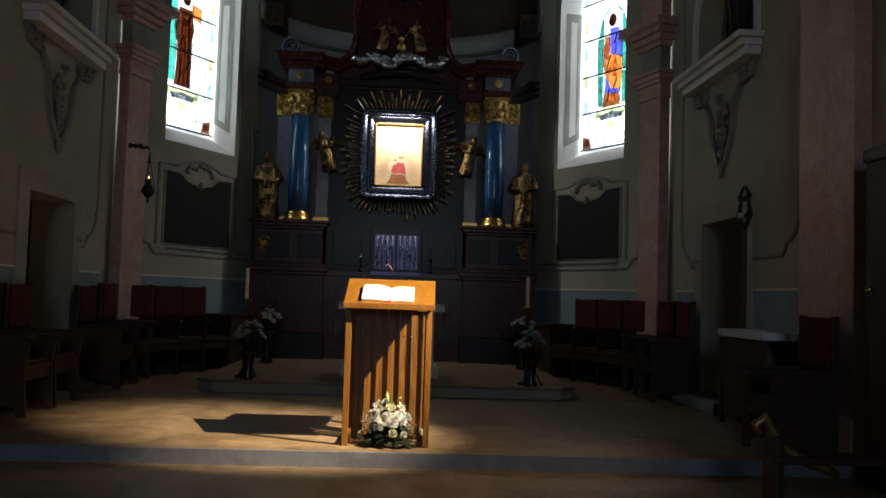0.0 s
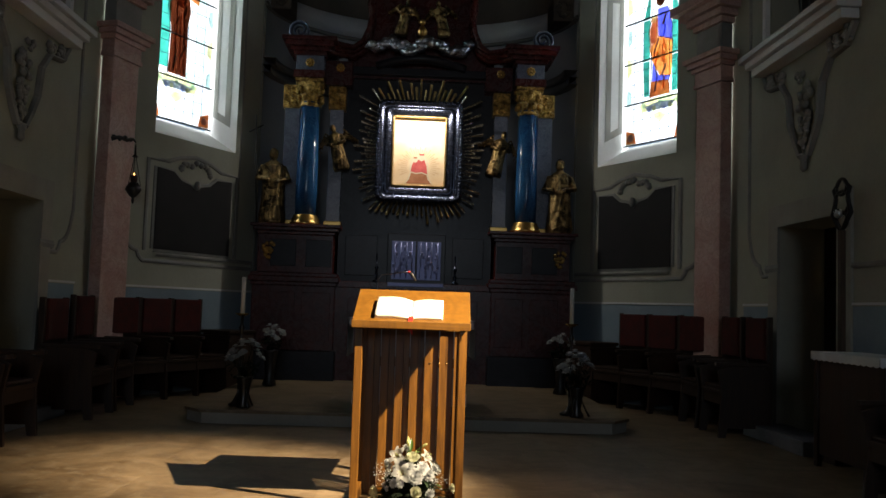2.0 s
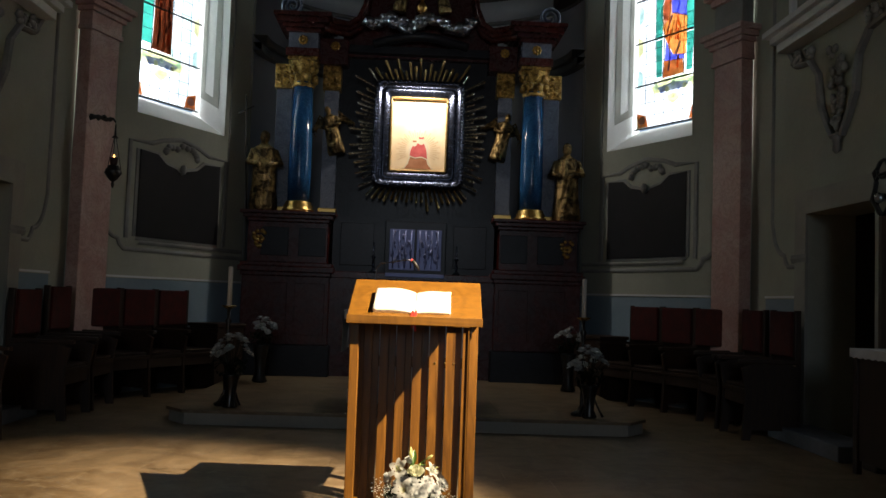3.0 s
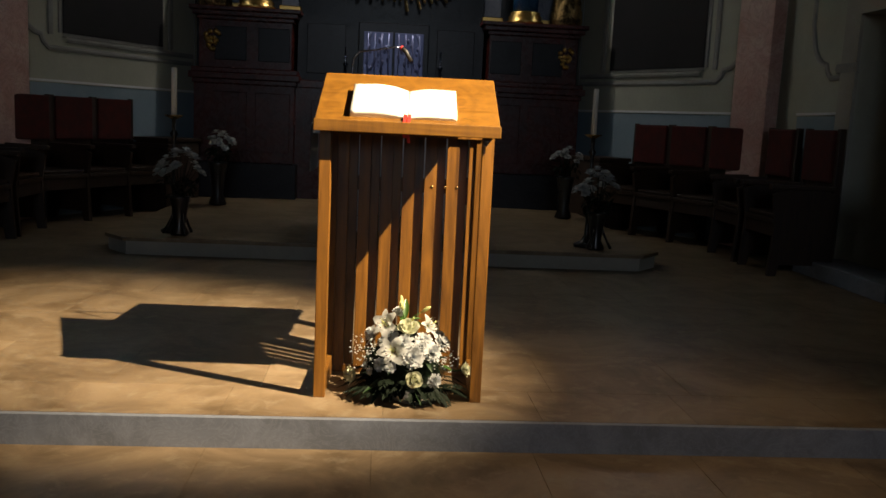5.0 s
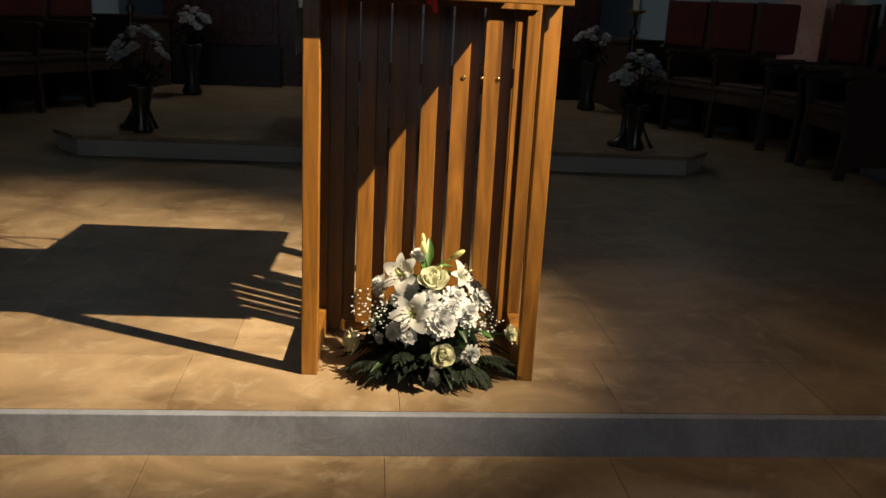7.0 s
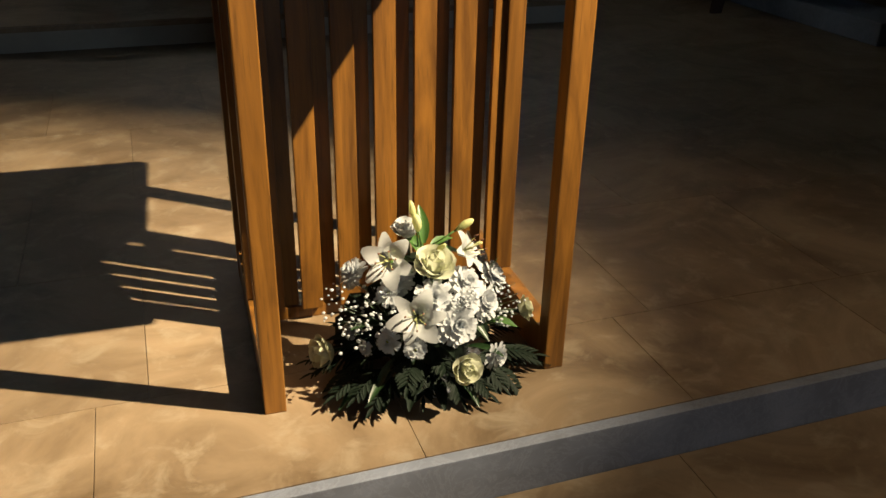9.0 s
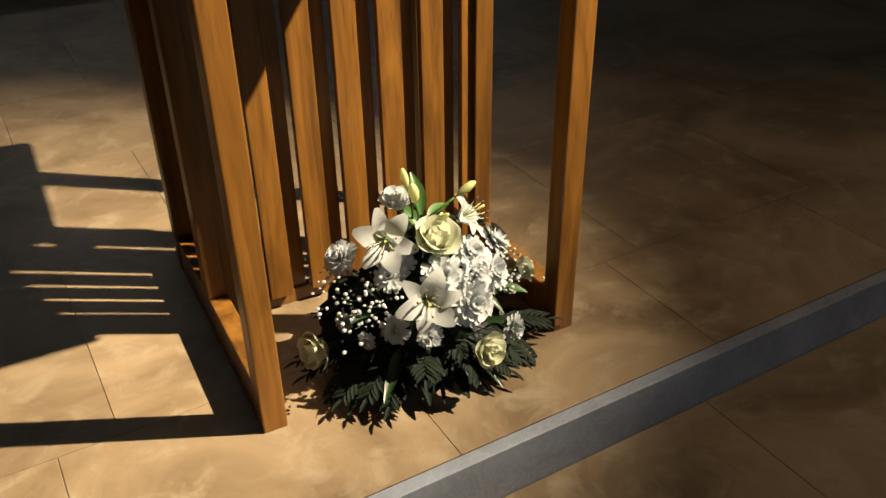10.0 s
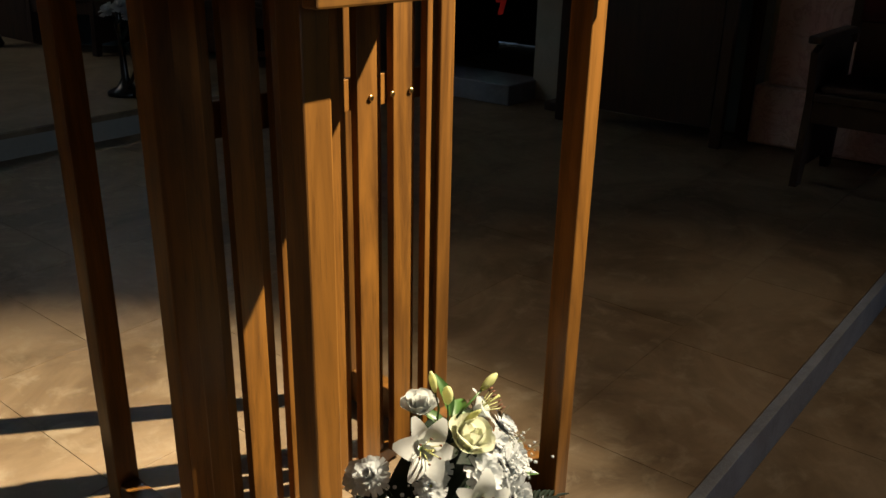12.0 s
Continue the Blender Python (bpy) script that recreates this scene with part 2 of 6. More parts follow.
M_LILY = petal_mat("lily_petal", (0.49, 0.51, 0.50), (0.58, 0.60, 0.59))
M_BUD = petal_mat("lily_bud", (0.5, 0.55, 0.2), (0.64, 0.64, 0.37))
M_LEAF = plain("glossy_leaf", (0.014, 0.034, 0.010), 0.38, 0, 60, 0.4)
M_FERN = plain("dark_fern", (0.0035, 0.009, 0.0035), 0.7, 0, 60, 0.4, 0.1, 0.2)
M_LILYLEAF = plain("bright_lily_leaf", (0.035, 0.085, 0.014), 0.4, 0, 60, 0.35)
M_ANTHER = plain("brown_anther", (0.10, 0.035, 0.012), 0.7)
M_CENTER = plain("yellow_green_center", (0.45, 0.48, 0.12), 0.7)
M_FOIL = plain("silver_foil_dish", (0.62, 0.64, 0.68), 0.3, 0.95, 60, 0.3, 0.6)
M_PAINTBG = two_tone("warm_painted_ground", (0.82, 0.62, 0.38), (0.88, 0.72, 0.50), 6, 0.7, 80)
M_PAINTRED = two_tone("painted_red", (0.66, 0.13, 0.12), (0.52, 0.07, 0.07), 10, 0.7, 80)
M_PAINTBROWN = two_tone("painted_brown", (0.50, 0.22, 0.11), (0.38, 0.15, 0.07), 10, 0.7, 80)
M_PAINTRAY = two_tone("painted_ochre_ray", (0.74, 0.53, 0.31), (0.80, 0.60, 0.36), 10, 0.7, 80)
M_PAINTCREAM = two_tone("painted_cream", (0.80, 0.70, 0.52), (0.74, 0.62, 0.44), 10, 0.7, 80)

# ---- mesh helpers ----


def box(bm, x0, x1, y0, y1, z0, z1, bev=0.0):
    b2 = bmesh.new()
    bmesh.ops.create_cube(b2, size=1)
    for v in b2.verts:
        v.co = (x0 + (v.co.x + 0.5) * (x1 - x0), y0 + (v.co.y + 0.5) * (y1 - y0), z0 + (v.co.z + 0.5) * (z1 - z0))
    if bev:
        bmesh.ops.bevel(b2, geom=b2.edges[:], offset=bev, segments=2, affect="EDGES", profile=0.6)
    join(bm, b2)
    return bm


def join(bm, other, m=None):
    me = bpy.data.meshes.new("tmp")
    if m is not None:
        bmesh.ops.transform(other, matrix=m, verts=other.verts)
    other.to_mesh(me)
    bm.from_mesh(me)
    bpy.data.meshes.remove(me)
    other.free()


def lathe(bm, profile, seg=20, c=(0, 0, 0), flat=(1, 1), smooth=True, wave=0.0, waves=8):
    """A turned form: profile of (radius, height)."""
    rings = []
    for r, z in profile:
        ring = []
        for i in range(seg):
            a = 2 * math.pi * i / seg
            q = r * (1 + wave * math.cos(waves * a))
            ring.append(bm.verts.new((c[0] + q * math.cos(a) * flat[0], c[1] + q * math.sin(a) * flat[1], c[2] + z)))
        rings.append(ring)
    for a, b in zip(rings, rings[1:]):
        for i in range(seg):
            f = bm.faces.new((a[i], a[(i + 1) % seg], b[(i + 1) % seg], b[i]))
            f.smooth = smooth
    bm.faces.new(rings[0][::-1])
    bm.faces.new(rings[-1])
    return bm


def tube(bm, pts, r, seg=8, squash=1.0, up=(0, 0, 1)):
    """A rod along points; r is one radius or one for each point."""
    pts = [Vector(p) for p in pts]
    rs = r if isinstance(r, (list, tuple)) else [r] * len(pts)
    rings, up = [], Vector(up)
    for i, p in enumerate(pts):
        d = (pts[min(i + 1, len(pts) - 1)] - pts[max(i - 1, 0)]).normalized()
        side = d.cross(up)
        side = side.normalized() if side.length > 1e-3 else Vector((1, 0, 0))
        nrm = side.cross(d)
        rings.append([bm.verts.new(p + rs[i] * (math.cos(2 * math.pi * k / seg) * side + squash * math.sin(2 * math.pi * k / seg) * nrm)) for k in range(seg)])
    for a, b in zip(rings, rings[1:]):
        for k in range(seg):
            bm.faces.new((a[k], a[(k + 1) % seg], b[(k + 1) % seg], b[k])).smooth = True
    bm.faces.new(rings[0][::-1])
    bm.faces.new(rings[-1])
    return bm


def prism(bm, outline, off):
    """A flat outline of 3D points, thickened by the vector off."""
    off = Vector(off)
    a = [bm.verts.new(p) for p in outline]
    b = [bm.verts.new(Vector(p) + off) for p in outline]
    n = len(a)
    bm.faces.new(a)
    bm.faces.new(b[::-1])
    for i in range(n):
        bm.faces.new((a[i], b[i], b[(i + 1) % n], a[(i + 1) % n]))
    return bm


def blob(bm, c, r, sub=2, rough=0.0, scale=(1, 1, 1), freq=6.0, m=None):
    b2 = bmesh.new()
    bmesh.ops.create_icosphere(b2, subdivisions=sub, radius=1)
    for v in b2.verts:
        k = 1 + rough * noise.noise(v.co * freq * 0.3 + Vector(c) * 7)
        v.co = Vector((v.co.x * scale[0], v.co.y * scale[1], v.co.z * scale[2])) * r * k
    for f in b2.faces:
        f.smooth = True
    join(bm, b2, Matrix.Translation(c) if m is None else Matrix.Translation(c) @ m)
    return bm


def mesh(name, bm, mat):
    bmesh.ops.recalc_face_normals(bm, faces=bm.faces)
    me = bpy.data.meshes.new(name)
    bm.to_mesh(me)
    bm.free()
    me.materials.append(mat)
    return me


def part(name, bm, mat, parent, label=""):
    ob = new(name, mesh(name, bm, mat))
    ob.parent = parent
    return tagged(ob, label)


def setting(name, bm, mat, label, category):
    return tagged(new(name, mesh(name, bm, mat)), label, category, "", "structure")


def thing(name, m, label, category, group=""):
    ob = new(name)
    ob.empty_display_size = 0.1
    ob.matrix_world = m if isinstance(m, Matrix) else Matrix.Translation(m)
    return tagged(ob, label, category, group)


def B(*a, bev=0.0):
    return box(bmesh.new(), *a, bev=bev)


def arc(cx, cy, r, a0, a1, n):
    return [(cx + r * math.cos(radians(a0 + (a1 - a0) * i / n)), cy + r * math.sin(radians(a0 + (a1 - a0) * i / n))) for i in range(n + 1)]


def R_(a, ax):
    return Matrix.Rotation(radians(a), 4, ax)

# ---- the large structure ----
# the church and its altarpiece are drawn in plan units and brought to true size
CHURCH = Matrix.Translation((0, 0, 0.0975)) @ Matrix.Diagonal((0.926, 1.0, 0.893, 1.0))
ALTAR = Matrix.Translation((0, 13.2, 0.0975)) @ Matrix.Scale(0.893, 4) @ Matrix.Translation((0, -13.2, 0))


def to_size(before, m):
    """Brings every top-level object built since before to true size."""
    for ob in bpy.data.objects:
        if ob.name not in before and ob.parent is None:
            ob.matrix_basis = m @ ob.matrix_basis


def names():
    return {ob.name for ob in bpy.data.objects}


LOW, DAIS, STEP_Y = -0.115, 0.135, 5.89
WX = 4.05            # side walls
OB = (3.95, 11.0)    # where the slanting apse walls begin
TOP = 9.0


def outline_arch(s0, s1, z0, spring, n=12):
    r = (s1 - s0) / 2
    return [(s0, z0), (s1, z0)] + arc((s0 + s1) / 2, spring, r, 0, 180, n)


def outline_rect(s0, s1, z0, z1):
    return [(s0, z0), (s1, z0), (s1, z1), (s0, z1)]


def wall_panel(name, origin, along, out, length, z0, z1, openings, mat, label, depth=0.6):
    """A wall of real thickness; openings are pairs of outlines, at the room face and at the back."""
    o, u, w = Vector((*origin, 0)), Vector((*along, 0)), Vector((*out, 0))
    bm = bmesh.new()

    def side(d, which):
        tmp = bmesh.new()
        edges, loops = [], []
        for ring in [[(0, z0), (length, z0), (length, z1), (0, z1)]] + [op[which] for op in openings]:
            vs = [tmp.verts.new((s, z, 0)) for s, z in ring]
            edges += [tmp.edges.new((vs[i], vs[(i + 1) % len(vs)])) for i in range(len(vs))]
        bmesh.ops.triangle_fill(tmp, use_beauty=True, use_dissolve=False, edges=edges, normal=(0, 0, 1))
        for v in tmp.verts:
            v.co = o + u * v.co.x + w * d + Vector((0, 0, v.co.y))
        join(bm, tmp)

    side(0.0, 0)
    side(depth, 1)
    for front, back in openings + [([(0, z0), (length, z0), (length, z1), (0, z1)],) * 2]:
        a = [bm.verts.new(o + u * s + Vector((0, 0, z))) for s, z in front]
        b = [bm.verts.new(o + u * s + w * depth + Vector((0, 0, z))) for s, z in back]
        for i in range(len(a)):
            bm.faces.new((a[i], a[(i + 1) % len(a)], b[(i + 1) % len(b)], b[i]))
    bmesh.ops.remove_doubles(bm, verts=bm.verts, dist=0.0005)
    return setting(name, bm, mat, label, "wall")


# slabs lie on a bed of mortar
setting("floor", B(-7, 7, -10, STEP_Y - 0.02, LOW - 0.2, LOW - 0.006), M_JOINT, "honey limestone church floor below the step", "floor")
setting("sanctuary_floor", B(-6.5, 6.5, STEP_Y + 0.01, 16.5, -0.3, -0.006), M_JOINT, "raised sanctuary floor of honey limestone slabs", "floor")

BEFORE = names()
SIDE_DOOR = (outline_rect(8.42, 9.65, -0.09, 2.27), outline_rect(8.42, 9.65, -0.09, 2.27))
ORATORY = (outline_arch(8.2, 9.9, 4.37, 5.05), outline_arch(8.4, 9.7, 4.55, 5.05))
for sx, nm in ((-1, "wall_west_side"), (1, "wall_east_side")):
    wall_panel(nm, (sx * WX, 0), (0, 1), (sx, 0), 11.02, -0.3, TOP, [SIDE_DOOR, ORATORY], M_WALL,
               "aged olive-grey plaster church wall with a side door", 0.5)
    wall_panel("nave_wall", (sx * 6.2, -10), (0, 1), (sx, 0), 10.0, -0.6, TOP, [], M_WALL, "plain nave wall behind the camera", 0.4)
    setting("nave_return", B(min(sx * WX, sx * 6.6), max(sx * WX, sx * 6.6), 0.0, 0.4, -0.6, TOP), M_WALL, "plain wall at the end of the nave", "wall")

# nave end wall with a tall window that lets the day in from behind
wall_panel("nave_end_wall", (-6.6, -10), (1, 0), (0, -1), 13.2, -0.6, TOP, [(outline_arch(4.6, 8.6, 2.6, 5.4), outline_arch(4.9, 8.3, 2.9, 5.4))], M_WALL,
           "nave end wall with one tall window", 0.4)
lamp("nave_window_daylight", "AREA", NAVE_DAYLIGHT, (0.72, 0.84, 1.0), look((0, -10.35, 4.7), (0, 5, 0.6)), size=3.2, size_y=3.8)

# slanting apse walls with arched windows
WIN_F = outline_arch(0.80, 2.36, 3.54, 6.5)
WIN_B = outline_arch(0.98, 2.17, 3.88, 6.45)
WIN_D = 0.46
for sx, nm in ((-1, "wall_apse_west"), (1, "wall_apse_east")):
    wall_panel(nm, (sx * OB[0], OB[1]), (-sx * 0.5, 0.866), (sx * 0.866, 0.5), 2.9, -0.3, TOP, [(WIN_F, WIN_B)], M_WALL,
               "slanting grey plaster apse wall with an arched window", WIN_D)

# rounded back wall of the apse
def ring_wall(name, r0, r1, z0, z1, mat, label, cat="wall", n=26, cx=0.0, cy=13.45, flat=0.72):
    bm = bmesh.new()
    cols = []
    for i in range(n + 1):
        a = math.pi * i / n
        c, s = math.cos(a), math.sin(a) * flat
        cols.append([bm.verts.new((cx + r * c, cy + r * s, z)) for r, z in ((r0, z0), (r0, z1), (r1, z1), (r1, z0))])
    for p, q in zip(cols, cols[1:]):
        for k in range(4):
            bm.faces.new((p[k], p[(k + 1) % 4], q[(k + 1) % 4], q[k])).smooth = k in (0, 2)
    return setting(name, bm, mat, label, cat)


ring_wall("wall_apse_back", 2.52, 2.95, -0.3, 6.56, M_APSE, "curved grey-blue apse wall behind the altarpiece")
ring_wall("cornice", 2.38, 2.6, 5.0, 5.12, M_STUCCO, "grey stucco cornice round the apse", "cornice")
ring_wall("cornice", 2.30, 2.6, 5.12, 5.24, M_STUCCO, "grey stucco cornice round the apse", "cornice")
ring_wall("frieze", 2.505, 2.56, 6.18, 6.552, M_PALE, "pale painted frieze round the apse", "frieze")
ring_wall("cornice", 2.46, 2.6, 6.12, 6.18, M_STUCCO, "thin grey stucco band round the apse", "cornice")

bm = bmesh.new()
rows_, seg = [], 24
for j in range(9):
    e = math.pi / 2 * j / 8
    rows_.append([bm.verts.new((2.6 * math.cos(e) * math.cos(math.pi * i / seg), 13.45 + 2.6 * math.cos(e) * math.sin(math.pi * i / seg) * 0.72, 6.555 + 2.3 * math.sin(e))) for i in range(seg + 1)])
for a, b in zip(rows_, rows_[1:]):
    for i in range(seg):
        bm.faces.new((a[i], a[i + 1], b[i + 1], b[i])).smooth = True
setting("ceiling_apse", bm, M_DOME, "dark painted half dome over the apse", "ceiling")
setting("ceiling", B(-7, 7, -10.4, 16.6, TOP - 0.03, TOP + 0.2), M_DOME, "dark painted church ceiling", "ceiling")
for sx in (-1, 1):
    x0, x1 = sorted((sx * 2.5, sx * 5.2))
    setting("wall_fill", B(x0, x1, 13.5, 13.9, 6.4, TOP), M_APSE, "plain wall above the apse cornice", "wall")
for sx in (-1, 1):
    t = thing("wall_console", (sx * 2.3, 13.85, 6.16), "dark carved stucco console under the apse cornice", "console", "apse consoles")
    part("block", B(-0.17, 0.17, -0.2, 0.4, -0.02, 0.42, bev=0.03), M_DOME, t)
    bm = bmesh.new()
    for k in range(9):
        a = k * 0.7
        blob(bm, (0.09 * math.cos(a), -0.2, 0.2 + 0.13 * math.sin(a)), 0.05, 1, 0.3, (1, 0.5, 1))
    part("carving", bm, M_DOME, t)

# dado, string course, stucco frames on the walls
def on_wall(sx, s, z, d=0.0):
    """A point on a slanting apse wall: s along it, d into the room."""
    return Vector((sx * (OB[0] - 0.5 * s - 0.866 * d), OB[1] + 0.866 * s - 0.5 * d, z))


def on_side(sx, y, z, d=0.0):
    return Vector((sx * (WX - d), y, z))


def strip(bm, place, sx, pts, half, d):
    """A flat raised band along points (s, z) of a wall."""
    pts = [Vector(p) for p in pts]
    L, R = [], []
    for i, p in enumerate(pts):
        t_ = (pts[min(i + 1, len(pts) - 1)] - pts[max(i - 1, 0)]).normalized()
        nn = Vector((-t_.y, t_.x)) * half
        L.append(p + nn)
        R.append(p - nn)
    rows = []
    for l, r in zip(L, R):
        m_ = (l + r) / 2
        rows.append([bm.verts.new(place(sx, q.x, q.y, dd)) for q, dd in ((l, 0.001), (l * 0.85 + m_ * 0.15, d), (m_, d * 1.4), (r * 0.85 + m_ * 0.15, d), (r, 0.001))])
    for a, b in zip(rows, rows[1:]):
        for k in range(4):
            bm.faces.new((a[k], a[k + 1], b[k + 1], b[k]))


def quad_band(place, sx, s0, s1, z0, z1, d):
    bm = bmesh.new()
    prism(bm, [place(sx, s, z, 0.0) for s, z in ((s0, z0), (s1, z0), (s1, z1), (s0, z1))], place(sx, s0, z0, d) - place(sx, s0, z0, 0.0))
    return bm


def scroll_frame(a, b, z_top, z_line, sgn):
    """A stucco line that falls beside a pilaster and curls out at its foot."""
    pts = [(a, z_top), (a, z_line + 0.55)]
    pts += [(a + sgn * (0.02 + 0.30 * (1 - math.cos(q))), z_line + 0.55 - 0.42 * math.sin(q)) for q in (0.25, 0.5, 0.75, 1.0, 1.25, 1.5)]
    e = pts[-1]
    pts += [(e[0] + sgn * 0.03, z_line + 0.06), (e[0] + sgn * 0.09, z_line), (b, z_line)]
    return pts


for sx in (-1, 1):
    setting("dado", quad_band(on_wall, sx, 0.35, 2.86, -0.1, 1.36, 0.006), M_DADO, "blue-grey painted dado on the apse wall", "dado")
    setting("string_course", quad_band(on_wall, sx, 0.3, 2.86, 1.37, 1.395, 0.02), M_PALE, "thin pale line above the dado", "trim")
    for y0, y1 in ((6.95, 8.17), (9.88, 10.6)):
        setting("dado", quad_band(on_side, sx, y0, y1, -0.1, 1.36, 0.006), M_DADO, "blue-grey painted dado on the side wall", "dado")
        setting("string_course", quad_band(on_side, sx, y0, y1, 1.37, 1.395, 0.02), M_PALE, "thin pale line above the dado", "trim")
    bm = bmesh.new()
    strip(bm, on_wall, sx, scroll_frame(0.30, 2.8, 3.3, 1.74, 1), 0.028, 0.02)
    strip(bm, on_wall, sx, [(0.9, 1.84), (2.8, 1.84)], 0.03, 0.03)
    strip(bm, on_wall, sx, [(2.46, 1.9), (2.46, 7.0)], 0.012, 0.012)
    setting("trim", bm, M_STUCCO, "grey stucco frame lines on the apse wall", "trim")
    bm = bmesh.new()
    strip(bm, on_side, sx, scroll_frame(10.45, 9.7, 6.5, 1.72, -1), 0.026, 0.02)
    strip(bm, on_side, sx, [(9.95, 1.80), (9.62, 1.80)], 0.05, 0.03)
    strip(bm, on_side, sx, scroll_frame(7.12, 8.25, 6.5, 1.75, 1), 0.026, 0.02)
    setting("trim", bm, M_STUCCO, "grey stucco frame lines on the side wall", "trim")
    # stone surround of the side door
    bm = bmesh.new()
    for y0, y1, z0, z1 in ((8.17, 8.42, -0.1, 2.52), (9.65, 9.88, -0.1, 2.52), (8.42, 9.65, 2.27, 2.52)):
        join(bm, quad_band(on_side, sx, y0, y1, z0, z1, 0.03))
    setting("door_surround", bm, M_STONE, "plain pale stone door surround", "door surround")

# dark painted panels under the apse windows, in shaped stucco frames
for sx in (-1, 1):
    t = thing("wall_painting", on_wall(sx, 0, 0), "dark framed panel with a scalloped top under the window", "wall panel", "apse panels")
    o = on_wall(sx, 0, 0)
    rel = lambda s, z, d: on_wall(sx, s, z, d) - o
    s0, s1, z0, z1 = 0.86, 2.28, 1.91, 3.06
    mid = (s0 + s1) / 2
    top = [(s1, z1), (mid + 0.42, z1 - 0.02), (mid + 0.28, z1 - 0.13), (mid + 0.10, z1 - 0.17), (mid, z1 - 0.24), (mid - 0.10, z1 - 0.17), (mid - 0.28, z1 - 0.13), (mid - 0.42, z1 - 0.02), (s0, z1)]
    ring = [(s0, z0), (s1, z0)] + top
    bm = bmesh.new()
    prism(bm, [rel(s, z, 0.012) for s, z in ring], rel(0, 0, 0.02))
    part("panel", bm, M_CANVAS, t)
    bm = bmesh.new()
    strip(bm, lambda q, s, z, d: rel(s, z, d), sx, ring + ring[:1], 0.045, 0.016)
    part("frame", bm, M_STUCCO, t)
    bm = bmesh.new()
    strip(bm, lambda q, s, z, d: rel(s, z, d), sx, [(s0 - 0.14, z0 - 0.03), (s0 - 0.14, z1 + 0.1), (mid - 0.5, z1 + 0.12), (mid - 0.3, z1 + 0.2), (mid, z1 + 0.26), (mid + 0.3, z1 + 0.2), (mid + 0.5, z1 + 0.12), (s1 + 0.14, z1 + 0.1), (s1 + 0.14, z0 - 0.03)], 0.03, 0.018)
    part("moulding", bm, M_STUCCO, t)
    bm = bmesh.new()
    rnd = random.Random(5)
    lobe = mesh("cartouche_leaf", blob(bm, (0, 0, 0), 0.05, 1, 0.4), M_STUCCO)
    for k in range(11):
        a = k / 10 * math.pi
        ob = new("cartouche_leaf", lobe)
        ob.parent = t
        ob.matrix_basis = Matrix.Translation(rel(mid + 0.28 * math.cos(a), z1 + 0.02 + 0.13 * math.sin(a) + rnd.uniform(-0.03, 0.03), 0.012)) @ R_(50 * k, "Z")
    part("shell", blob(bmesh.new(), rel(mid, z1 - 0.16, 0.05), 0.045, 2, 0.3, (1, 1, 1.6)), M_STUCCO, t)

# pink marble pilasters at the corners of the apse and of the sanctuary
def pilaster(m, height, w, d):
    t = thing("pilaster", m, "veined pink marble pilaster with a moulded capital", "pilaster", "pink pilasters")
    part("base", B(-w / 2 - 0.05, w / 2 + 0.05, -d - 0.05, 0, 0, 0.35, bev=0.02), M_PINK, t)
    part("shaft", B(-w / 2, w / 2, -d, 0, 0.35, height, bev=0.012), M_PINK, t)
    bm = bmesh.new()
    for k, (e, h0, h1) in enumerate(((0.03, 0, 0.06), (0.015, 0.06, 0.22), (0.05, 0.22, 0.28), (0.09, 0.28, 0.35), (0.13, 0.35, 0.42))):
        box(bm, -w / 2 - e, w / 2 + e, -d - e, 0, height + h0, height + h1, 0.008)
    part("capital", bm, M_PINK, t)
    bm = bmesh.new()
    for e, h0, h1 in ((0.0, 0.42, 0.8),):
        box(bm, -w / 2 - e, w / 2 + e, -d - e, 0, height + h0, height + h1, 0.01)
    part("frieze", bm, M_STUCCO, t)
    bm = bmesh.new()
    for e, h0, h1 in ((0.04, 0.8, 0.88), (0.10, 0.88, 0.97), (0.17, 0.97, 1.06), (0.25, 1.06, 1.18)):
        box(bm, -w / 2 - e, w / 2 + e, -d - e, 0, height + h0, height + h1, 0.01)
    part("cornice", bm, M_PINK, t)
    part("pier", B(-w / 2, w / 2, -d, 0, height + 1.18, TOP - 0.02), M_PINK, t)
    return t


for sx in (-1, 1):
    # corner pilaster, turned half way between the two walls
    pilaster(pose(sx * 3.93, 11.16, -0.1, 0, 0, -sx * 72), 4.45, 0.48, 0.17)
    pilaster(pose(sx * WX, 6.42, -0.1, 0, 0, -sx * 90), 4.9, 0.92, 0.16)

# side doorways into added passages, lined near-black for the shade inside
for sx, nm in ((-1, "door_1"), (1, "door_2")):
    t = tagged(new(nm), "dark open doorway with its door leaf swung back into the passage", "doorway", "side doors", "structure")
    t.matrix_world = pose(sx * (WX + 0.5), 9.035, -0.09)
    deep = lambda u0, u1, y0, y1, z0, z1: B(min(sx * u0, sx * u1), max(sx * u0, sx * u1), y0, y1, z0, z1)
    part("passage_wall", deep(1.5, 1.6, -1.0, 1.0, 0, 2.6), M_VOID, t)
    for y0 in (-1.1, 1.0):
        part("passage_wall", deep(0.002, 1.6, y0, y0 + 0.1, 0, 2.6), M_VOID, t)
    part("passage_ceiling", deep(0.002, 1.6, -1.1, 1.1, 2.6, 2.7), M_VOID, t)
    leaf = part("leaf", deep(0.03, 0.95, 0.64, 0.69, 0.0, 2.33), M_DOOR, t, "dark brown door leaf")
    for z0, z1 in ((0.2, 1.0), (1.15, 2.1)):
        part("panel", deep(0.15, 0.8, 0.625, 0.64, z0, z1), M_DOOR, leaf)

